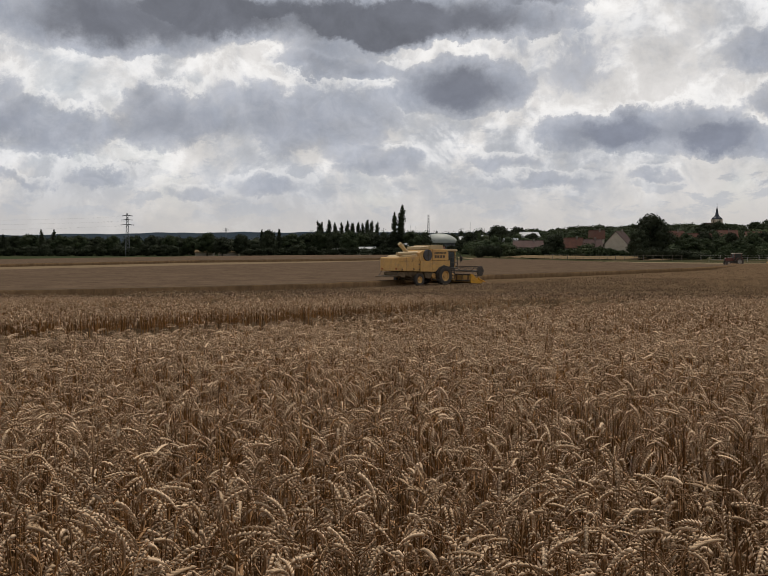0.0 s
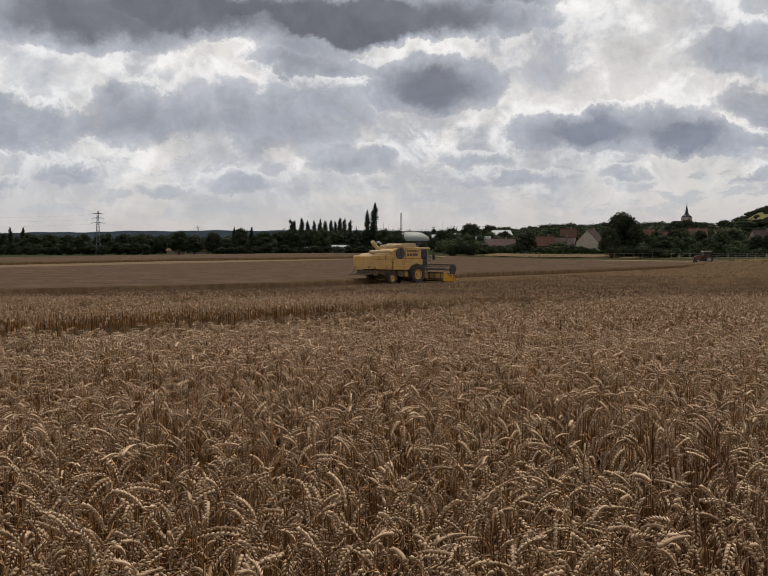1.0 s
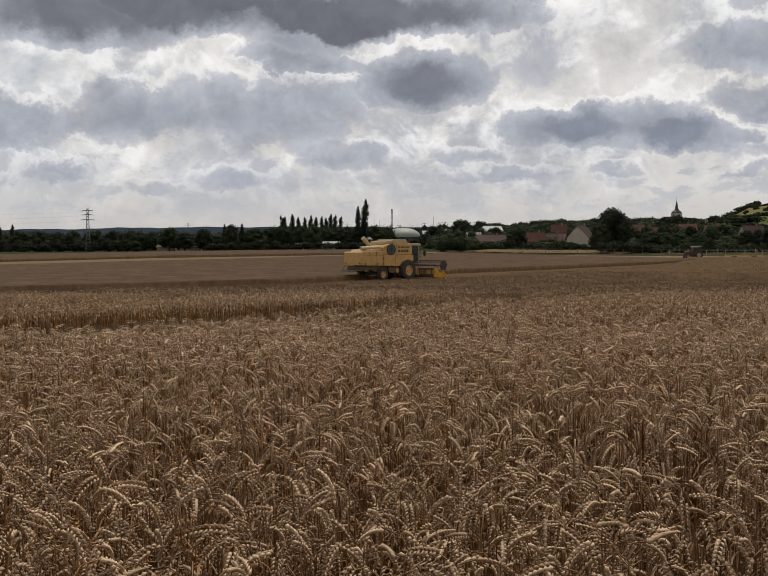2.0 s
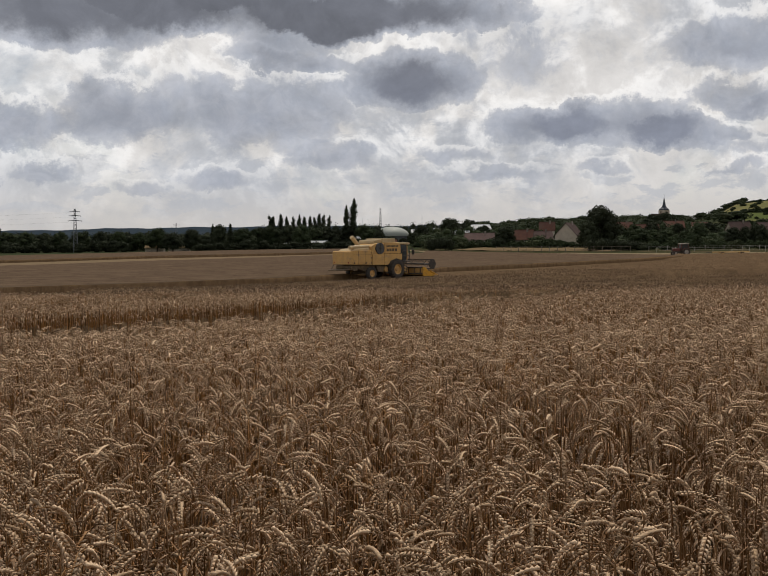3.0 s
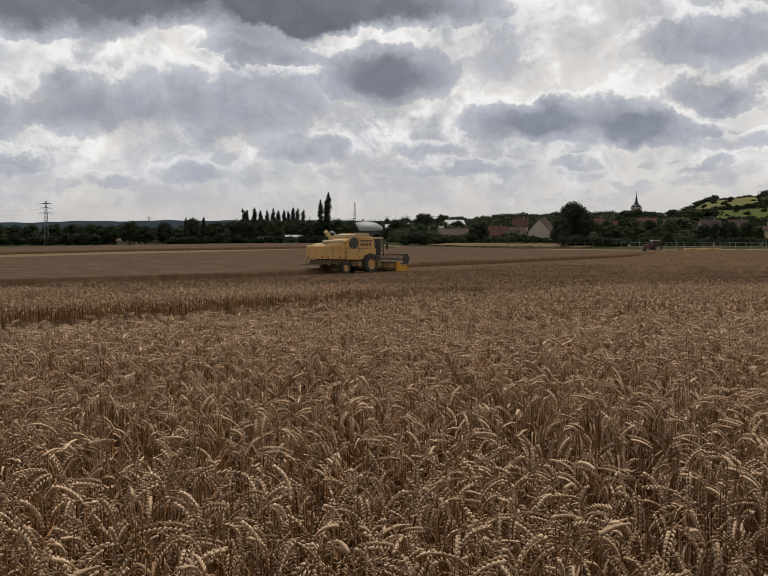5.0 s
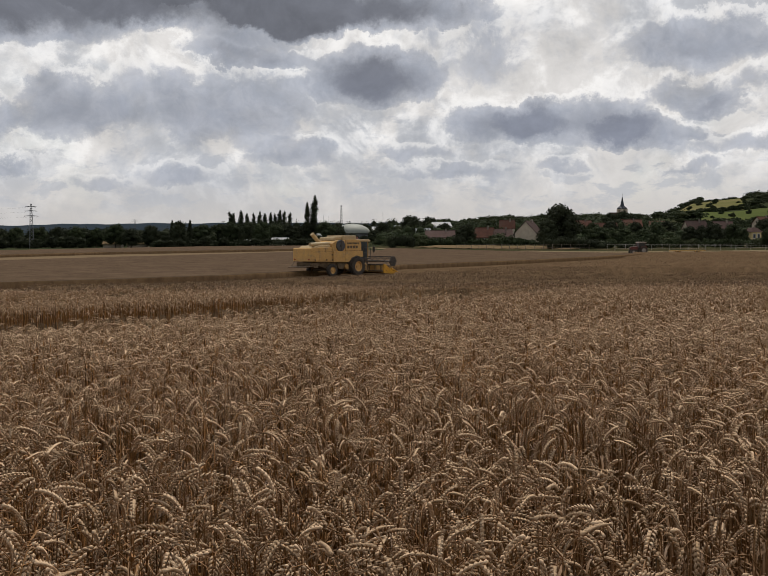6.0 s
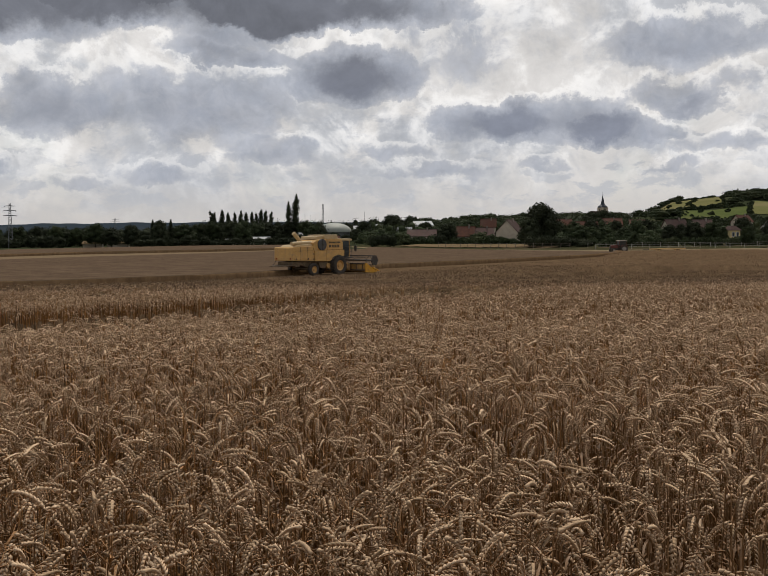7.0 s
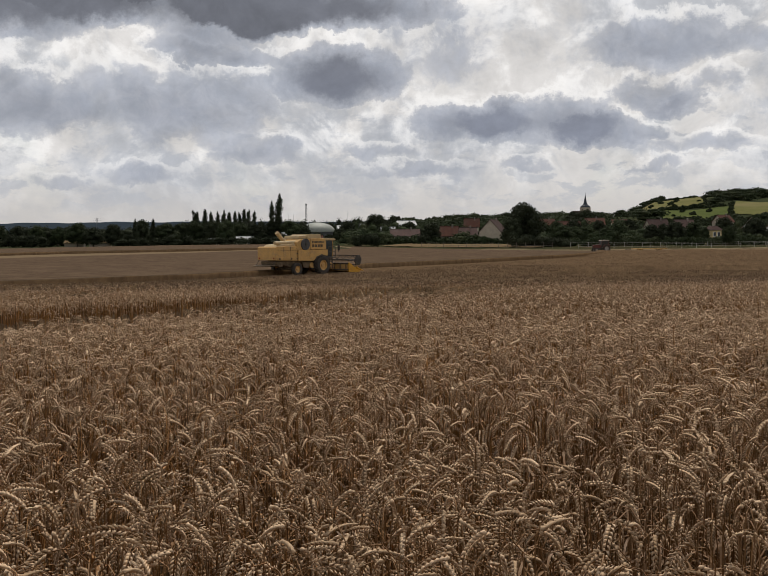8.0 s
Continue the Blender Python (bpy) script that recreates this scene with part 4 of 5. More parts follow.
# ---- village ----
def box(bm, x0, x1, y0, y1, z0, z1, bevel=0.0):
    vs = [bm.verts.new((x, y, z)) for z in (z0, z1) for y in (y0, y1) for x in (x0, x1)]
    fs = [bm.faces.new([vs[i] for i in q]) for q in ((0, 2, 3, 1), (4, 5, 7, 6), (0, 1, 5, 4), (2, 6, 7, 3), (0, 4, 6, 2), (1, 3, 7, 5))]
    if bevel:
        edges = {e for f in fs for e in f.edges}
        bmesh.ops.bevel(bm, geom=list(edges), offset=bevel, segments=2, affect="EDGES", profile=0.5)


def prism(bm, outline, y0, y1, bevel=0.0):
    """Extrude an outline of (x, z) points across y."""
    a = [bm.verts.new((x, y0, z)) for x, z in outline]
    b = [bm.verts.new((x, y1, z)) for x, z in outline]
    n = len(outline)
    fs = [bm.faces.new(a), bm.faces.new(b[::-1])] + [bm.faces.new((a[i], b[i], b[(i + 1) % n], a[(i + 1) % n])) for i in range(n)]
    bmesh.ops.recalc_face_normals(bm, faces=fs)
    if bevel:
        bmesh.ops.bevel(bm, geom=list({e for f in fs for e in f.edges}), offset=bevel, segments=2, affect="EDGES", profile=0.5)


def rod(bm, a, b, r, sides=8, r2=None):
    a, b = Vector(a), Vector(b)
    q = (b - a).to_track_quat("Z", "Y").to_matrix().to_4x4()
    rings = []
    for p, w in ((a, r), (b, r if r2 is None else r2)):
        m = Matrix.Translation(p) @ q
        rings.append([bm.verts.new(m @ Vector((w * math.cos(2 * math.pi * i / sides), w * math.sin(2 * math.pi * i / sides), 0))) for i in range(sides)])
    for i in range(sides):
        bm.faces.new((rings[0][i], rings[0][(i + 1) % sides], rings[1][(i + 1) % sides], rings[1][i]))
    bm.faces.new(rings[0][::-1])
    bm.faces.new(rings[1])


def shape(fn, *args, **kw):
    bm = bmesh.new()
    fn(bm, *args, **kw)
    return bm


def house(u, d, length, width, ridge, rise, turn, wall_mat, roof_mat, label, windows=3, chimney=True, gable_windows=1, name="house"):
    """A gabled house; its ridge stands at a height over the observer's ground, turn is the ridge's angle from the x axis in degrees."""
    x, y = u * d, d
    gz = float(ground_z(x, y))
    root = new(name)
    root.matrix_basis = pose(x, y, gz, 0, 0, turn)
    tagged(root, label, name.replace("_", " "), "houses of the village")
    top = ridge - gz
    eave = max(top - rise, 1.6)
    l, w = length / 2, width / 2
    bm = bmesh.new()
    a = [bm.verts.new((x_, y_, z_)) for x_, y_, z_ in
         ((-l, -w, -0.5), (l, -w, -0.5), (l, w, -0.5), (-l, w, -0.5), (-l, -w, eave), (l, -w, eave), (l, w, eave), (-l, w, eave), (-l, 0, top - 0.05), (l, 0, top - 0.05))]
    for q in ((0, 1, 5, 4), (2, 3, 7, 6), (1, 2, 6, 9, 5), (3, 0, 4, 8, 7), (3, 2, 1, 0), (4, 5, 9, 8), (6, 7, 8, 9)):
        bm.faces.new([a[i] for i in q])
    part("wall", bm, wall_mat, root)
    slope = (top - eave) / w
    for side in (-1, 1):
        bm = bmesh.new()
        o = 0.45
        low, hi = (side * (w + o), eave - slope * o), (0.0, top)
        vs = []
        for dz in (0.05, 0.25):
            for xx in (-l - 0.35, l + 0.35):
                vs += [bm.verts.new((xx, low[0], low[1] + dz)), bm.verts.new((xx, hi[0], hi[1] + dz))]
        for q in ((0, 1, 3, 2), (4, 6, 7, 5), (0, 4, 5, 1), (2, 3, 7, 6), (0, 2, 6, 4), (1, 5, 7, 3)):
            bm.faces.new([vs[i] for i in q])
        bmesh.ops.recalc_face_normals(bm, faces=bm.faces)
        part("roof", bm, roof_mat, root)
    part("ridge_cap", shape(rod, (-l - 0.36, 0, top + 0.22), (l + 0.36, 0, top + 0.22), 0.14, 6), roof_mat, root)
    if chimney:
        c = part("chimney", shape(box, l * 0.3, l * 0.3 + 0.6, -0.75, -0.15, top - 0.8, top + 0.9, 0.03), PLASTERDARK, root)
    for i in range(windows):
        cx = -l + length * (i + 0.5) / windows
        zc = min(1.6, eave * 0.55)
        f = part("window", shape(box, cx - 0.55, cx + 0.55, -w - 0.06, -w + 0.02, zc - 0.6, zc + 0.6), WHITE, root)
        part("pane", shape(box, cx - 0.45, cx + 0.45, -w - 0.075, -w - 0.055, zc - 0.5, zc + 0.5), GLASS, f)
    for side in (-1, 1):
        for i in range(gable_windows):
            zc = eave * 0.55 + i * 2.4
            if zc < top - 1.3:
                x0 = side * l
                f = part("window", shape(box, min(x0, x0 + side * 0.06), max(x0, x0 + side * 0.06), -0.5, 0.5, zc - 0.6, zc + 0.6), WHITE, root)
                part("pane", shape(box, min(x0 + side * 0.05, x0 + side * 0.075), max(x0 + side * 0.05, x0 + side * 0.075), -0.4, 0.4, zc - 0.5, zc + 0.5), GLASS, f)
    return root


HOUSES = [
    # bearing, distance, length, width, ridge height, roof rise, turn, walls, roof, label
    (0.152, 345, 10.5, 7.0, 4.3, 2.2, -12, PLASTER, ROOFBROWN, "long farmhouse with a faded brown tiled roof", 4),
    (0.199, 352, 6.5, 6.0, 5.4, 3.2, -20, PLASTERDARK, ROOFRED, "barn with a red tiled roof", 1),
    (0.218, 352, 7.0, 6.0, 4.9, 2.6, -4, PLASTERDARK, ROOFBROWN, "low farmhouse with a dark brown roof", 2),
    (0.2236, 420, 6.5, 6.0, 9.6, 3.4, -14, PLASTER, ROOFRED, "house with a red tiled roof on the slope", 2),
    (0.2475, 365, 10.0, 8.6, 8.1, 4.6, 60, PLASTER, ROOFBROWN, "house with a blank beige gable and brown roof", 0),
    (0.305, 430, 8.0, 6.5, 9.4, 2.8, -8, PLASTER, ROOFRED, "house with an orange tiled roof among trees", 2),
    (0.328, 410, 12.0, 7.5, 8.0, 3.8, -6, PLASTER, ROOFRED, "house with a wide red roof behind trees", 3),
    (0.357, 430, 11.0, 7.5, 9.8, 3.6, -10, PLASTER, ROOFRED, "house with a bright red tiled roof", 3),
    (0.388, 450, 7.0, 6.0, 9.5, 2.4, -10, PLASTER, ROOFRED, "small house with a red tiled roof", 2),
    (0.431, 400, 9.5, 8.0, 8.6, 4.6, 8, PLASTER, ROOFBROWN, "house with a steep purple-brown tiled roof", 2),
    (0.462, 402, 9.0, 8.0, 8.4, 4.6, 8, PLASTER, ROOFBROWN, "house with a steep purple-brown tiled roof", 2),
    (0.508, 430, 7.0, 7.0, 11.0, 3.0, 15, PLASTER, ROOFRED, "house with a red roof under the hill", 2),
    (0.540, 400, 8.0, 7.0, 8.8, 4.0, 60, WHITE, ROOFRED, "white gabled house with a red roof", 1),
    (0.575, 390, 9.0, 7.0, 8.0, 3.6, 20, WHITE, ROOFRED, "white house among garden trees", 2),
    (0.152, 470, 9.0, 8.0, 9.6, 2.0, 5, WHITE, ROOFGREY, "white farm hall with a pale sheet roof", 0),
    (0.140, 485, 8.0, 7.0, 9.0, 2.0, 5, WHITE, ROOFGREY, "white farm hall with a pale sheet roof", 0),
    (0.115, 500, 12.0, 7.0, 8.5, 1.8, 0, WHITE, ROOFGREY, "low white shed with a grey roof", 0),
    (0.090, 515, 11.0, 7.0, 8.0, 1.6, 0, WHITE, ROOFGREY, "low white shed with a grey roof", 0),
    (0.133, 420, 6.0, 5.0, 6.0, 2.0, 0, PLASTER, ROOFGREY, "small pale building among trees", 1),
    (0.0585, 425, 4.0, 3.6, 2.4, 1.2, 0, PLASTER, ROOFRED, "small hut with a red roof", 1),
    (0.0225, 415, 5.0, 4.5, 3.8, 2.4, 75, PLASTER, ROOFGREY, "small pale house beside the poplars", 1),
    (-0.020, 418, 9.0, 5.0, 2.2, 1.3, 0, PLASTER, ROOFGREY, "low pale shed under the poplars", 3),
    (-0.042, 420, 10.0, 5.0, 1.4, 1.0, 0, PLASTER, ROOFGREY, "long low pale shed under the trees", 3),
    (-0.188, 425, 8.0, 5.0, 0.9, 1.0, 0, PLASTER, FALLOW, "low beige shed between the trees", 0),
    (-0.163, 430, 9.0, 5.0, 0.8, 1.0, 0, PLASTER, FALLOW, "low beige shed between the trees", 0),
]
for u, d, l_, w_, r_, s_, t_, wm, rm, lab, win in HOUSES:
    house(u, d, l_, w_, r_, s_, t_, wm, rm, lab, win, chimney=rm in (ROOFRED, ROOFBROWN), gable_windows=0 if wm is WHITE or win == 0 else 1,
          name="barn" if "barn" in lab or "hall" in lab else ("shed" if "shed" in lab else "house"))


def pavilion(u, d):
    x, y = u * d, d
    root = new("garden_house")
    root.matrix_basis = pose(x, y, float(ground_z(x, y)), 0, 0, 10)
    tagged(root, "yellow garden house with a dark pyramid roof", "house", "houses of the village")
    part("wall", shape(box, -1.8, 1.8, -1.8, 1.8, -0.4, 4.5, 0.03), PLASTERYELLOW, root)
    bm = bmesh.new()
    b = [bm.verts.new(p) for p in ((-2.2, -2.2, 4.4), (2.2, -2.2, 4.4), (2.2, 2.2, 4.4), (-2.2, 2.2, 4.4))]
    t = [bm.verts.new(p) for p in ((-0.8, -0.8, 5.8), (0.8, -0.8, 5.8), (0.8, 0.8, 5.8), (-0.8, 0.8, 5.8))]
    bm.faces.new(b[::-1])
    bm.faces.new(t)
    for i in range(4):
        bm.faces.new((b[i], b[(i + 1) % 4], t[(i + 1) % 4], t[i]))
    part("roof", bm, ROOFBROWN, root)
    for cx in (-0.75, 0.75):
        f = part("window", shape(box, cx - 0.5, cx + 0.5, -1.87, -1.78, 2.4, 3.9), WHITE, root)
        part("pane", shape(box, cx - 0.4, cx + 0.4, -1.89, -1.865, 2.5, 3.8), GLASS, f)


pavilion(0.4965, 283)


def church(u, d):
    x, y = u * d, d
    gz = float(ground_z(x, y))
    root = new("church")
    root.matrix_basis = pose(x, y, gz, 0, 0, 20)
    tagged(root, "white church tower with a dark pointed spire", "church")
    top = 1.55 + 0.0312 * d - gz
    part("tower", shape(box, -2.3, 2.3, -2.3, 2.3, -0.5, top, 0.05), PLASTER, root)
    part("nave", shape(prism, [(-9, -0.5), (-2.3, -0.5), (-2.3, top - 5), (-9, top - 5)], -3.2, 3.2), PLASTER, root)
    part("nave_roof", shape(prism, [(-9.3, top - 5), (-2.2, top - 5), (-2.2, top - 2.2), (-9.3, top - 2.2)], -0.6, 0.6), ROOFBROWN, root)
    bm = bmesh.new()
    prev = None
    for z, r in ((0.0, 3.1), (0.7, 2.9), (1.3, 2.0), (1.9, 1.35), (2.8, 1.0), (5.2, 0.55), (7.7, 0.08)):
        ring = [bm.verts.new((r * math.cos(math.pi / 4 * i + 0.39), r * math.sin(math.pi / 4 * i + 0.39), top + z)) for i in range(8)]
        if prev:
            for i in range(8):
                bm.faces.new((prev[i], prev[(i + 1) % 8], ring[(i + 1) % 8], ring[i]))
        else:
            bm.faces.new(ring[::-1])
        prev = ring
    bm.faces.new(prev)
    sp = part("spire", bm, SLATE, root, "dark slate spire")
    part("finial", shape(rod, (0, 0, top + 7.6), (0, 0, top + 9.3), 0.09, 6), DARKSTEEL, sp)
    for a in range(4):
        c, s = math.cos(a * math.pi / 2), math.sin(a * math.pi / 2)
        bm = bmesh.new()
        box(bm, 2.28, 2.36, -0.5, 0.5, top - 2.6, top - 0.8)
        bmesh.ops.rotate(bm, verts=bm.verts, cent=(0, 0, 0), matrix=Matrix.Rotation(a * math.pi / 2, 3, "Z"))
        part("belfry_opening", bm, INK, root)


church(0.3495, 560)


def dome(u, d):
    x, y = u * d, d
    gz = float(ground_z(x, y))
    root = new("storage_dome")
    root.matrix_basis = pose(x, y, gz, 0, 0, 0)
    tagged(root, "pale green-grey domed storage tank", "tank")
    base = 1.55 + 0.0062 * d - gz
    part("wall", shape(rod, (0, 0, -0.5), (0, 0, base), 8.8, 40), STEEL, root)
    bm = bmesh.new()
    prev = None
    for k in range(9):
        a = k / 8 * math.pi / 2
        r, z = 10.0 * math.cos(a), base + 5.2 * math.sin(a)
        ring = [bm.verts.new((max(r, 0.05) * math.cos(2 * math.pi * i / 40), max(r, 0.05) * math.sin(2 * math.pi * i / 40), z)) for i in range(40)]
        if prev:
            for i in range(40):
                f = bm.faces.new((prev[i], prev[(i + 1) % 40], ring[(i + 1) % 40], ring[i]))
                f.smooth = True
        prev = ring
    bm.faces.new(prev)
    part("cover", bm, DOME, root, "pale rounded membrane cover")


dome(0.0580, 520)


def lattice(bm, h, w0, w1, bays, r):
    """A square lattice tower with crossed braces."""
    def corner(k, z):
        w = (w0 + (w1 - w0) * z / h) / 2
        return Vector((w * (1 if k in (0, 3) else -1), w * (1 if k in (0, 1) else -1), z))
    for k in range(4):
        rod(bm, corner(k, 0), corner(k, h), r, 5)
        for i in range(bays):
            z0, z1 = h * i / bays, h * (i + 1) / bays
            rod(bm, corner(k, z0), corner((k + 1) % 4, z1), r * 0.6, 4)
            rod(bm, corner((k + 1) % 4, z0), corner(k, z1), r * 0.6, 4)


def pylon(u, d, height, arms, name, label, w0=1.9, w1=0.5):
    x, y = u * d, d
    root = new(name)
    root.matrix_basis = pose(x, y, float(ground_z(x, y)), 0, 0, 12)
    tagged(root, label, "pylon")
    bm = bmesh.new()
    lattice(bm, height, w0, w1, 12, 0.09)
    part("tower", bm, STEEL, root)
    for z, half in arms:
        a = part("cross_arm", shape(prism, [(-half, z), (half, z), (half, z + 0.12), (half * 0.2, z + 0.32), (-half * 0.2, z + 0.32), (-half, z + 0.12)], -0.15, 0.15), STEEL, root)
        for s in (-1, 1):
            part("insulator", shape(rod, (s * half * 0.93, 0, z), (s * half * 0.93, 0, z - 0.3), 0.06, 6), DARKSTEEL, a)
    return root


pylon(-0.2695, 395, 18.0, [(13.0, 2.7), (15.0, 2.4), (16.8, 2.1)], "power_pylon", "slim grey lattice power pylon at the field edge")
pylon(-0.166, 1300, 31, [(27, 6.0), (29.5, 4.5)], "power_pylon", "far lattice power pylon on the plain", 4, 1.2)
mast = pylon(0.0467, 900, 32.5, [], "radio_mast", "thin lattice radio mast above the trees", 2.2, 1.0)
for u, d, h in ((0.0905, 600, 17), (0.028, 700, 20), (0.0165 + 0.017, 690, 19)):
    x, y = u * d, d
    root = new("antenna_pole")
    root.matrix_basis = pose(x, y, float(ground_z(x, y)))
    tagged(root, "thin grey antenna pole above the trees", "pole")
    part("shaft", shape(rod, (0, 0, -0.3), (0, 0, h), 0.16, 6, 0.07), STEEL, root)


def power_lines():
    """Sagging wires that leave the pylon to the west."""
    x, y = -0.2695 * 395, 395
    z0 = float(ground_z(x, y))
    for z, half in ((13.0, 2.7), (15.0, 2.4), (16.8, 2.1)):
        for s in (-1, 1):
            cu = bpy.data.curves.new("power_line", "CURVE")
            cu.dimensions, cu.bevel_depth = "3D", 0.006
            sp = cu.splines.new("POLY")
            sp.points.add(16)
            for i in range(17):
                f = i / 16
                sp.points[i].co = (x + s * half * 0.93 - 150 * f, y - 30 * f, z0 + z - 0.3 - 7 * f * (1 - f) * 1.2, 1)
            cu.materials.append(DARKSTEEL)
            tagged(new("power_line", cu), "thin sagging power line from the pylon", "wire", "power lines")


power_lines()


def fence(points, spacing, height, mat, label, rails=2, thick=0.055):
    """A fence along a line of points: posts and rails."""
    root = new("fence")
    tagged(root, label, "fence")
    line = np.array(points, float)
    s = np.concatenate([[0], np.cumsum(np.hypot(*np.diff(line, axis=0).T))])
    t = np.arange(0, s[-1], spacing)
    xs, ys = np.interp(t, s, line[:, 0]), np.interp(t, s, line[:, 1])
    zs = ground_z(xs, ys)
    me = None
    for x, y, z in zip(xs, ys, zs):
        if me is None:
            ob = part("post", shape(box, -thick, thick, -thick, thick, -0.3, height, 0.01), mat, root)
            me = ob.data
        else:
            ob = new("post", me)
            ob.parent = root
        ob.matrix_basis = pose(x, y, z)
    for k in range(rails):
        h = height * (0.9 - 0.45 * k)
        for i in range(len(xs) - 1):
            part("rail", shape(rod, (xs[i], ys[i], zs[i] + h), (xs[i + 1], ys[i + 1], zs[i + 1] + h), thick * 0.4, 4), mat, root)
    return root


fence([(45, 266), (61, 252), (78, 246)], 2.4, 1.5, TIMBER, "weathered wooden fence round the fallow plot", 2)
fence([(80, 234), (100, 230), (130, 236), (190, 258)], 4.5, 1.3, PALEWOOD, "pale post and rail fence along the meadow", 2)
fence([(86, 258), (110, 254), (140, 258), (200, 280)], 5.0, 1.3, PALEWOOD, "pale post and rail paddock fence", 1)

for kind in KINDS.values():
    for pick in kind:
        if pick not in used:
            for ob in (*pick.children_recursive, pick):
                bpy.data.objects.remove(ob)

# ---- machines ----
def wheel(parent, x, y, r, w, rim_mat, side, lugs=18):
    """A farm wheel with a lugged tyre and a dished rim; side -1 is the machine's right."""
    root = new("wheel")
    root.parent = parent
    root.matrix_basis = pose(x, y, r)
    bm = bmesh.new()
    prof = [(0.56, -0.42), (0.70, -0.5), (0.93, -0.5), (1.0, -0.34), (1.0, 0.34), (0.93, 0.5), (0.70, 0.5), (0.56, 0.42)]
    n = 36
    rings = [[bm.verts.new((r * a * math.cos(2 * math.pi * i / n), w * b, r * a * math.sin(2 * math.pi * i / n))) for a, b in prof] for i in range(n)]
    for i in range(n):
        for k in range(len(prof)):
            k2 = (k + 1) % len(prof)
            bm.faces.new((rings[i][k], rings[i][k2], rings[(i + 1) % n][k2], rings[(i + 1) % n][k]))
    for i in range(lugs * 2):
        a = 2 * math.pi * (i + 0.5 * (i % 2)) / (lugs * 2)
        s = 1 if i % 2 else -1
        vs = []
        for da, b in ((-0.05, 0.02 * s), (0.05, 0.02 * s), (0.14, 0.46 * s), (0.04, 0.46 * s)):
            for rr in (0.97, 1.045):
                vs.append(bm.verts.new((r * rr * math.cos(a + da), w * b, r * rr * math.sin(a + da))))
        for q in ((1, 3, 5, 7), (0, 1, 3, 2), (2, 3, 5, 4), (4, 5, 7, 6), (6, 7, 1, 0)):
            bm.faces.new([vs[j] for j in q])
    bmesh.ops.recalc_face_normals(bm, faces=bm.faces)
    part("tyre", bm, RUBBER, root)
    bm = bmesh.new()
    prev = None
    for a, b in ((0.575, 0.40), (0.50, 0.34), (0.44, 0.12), (0.22, 0.10), (0.18, 0.24), (0.02, 0.26)):
        ring = [bm.verts.new((r * a * math.cos(2 * math.pi * i / 24), side * w * b, r * a * math.sin(2 * math.pi * i / 24))) for i in range(24)]
        if prev:
            for i in range(24):
                bm.faces.new((prev[i], prev[(i + 1) % 24], ring[(i + 1) % 24], ring[i]))
        prev = ring
    bm.faces.new(prev)
    bmesh.ops.recalc_face_normals(bm, faces=bm.faces)
    part("rim", bm, rim_mat, root)
    return root


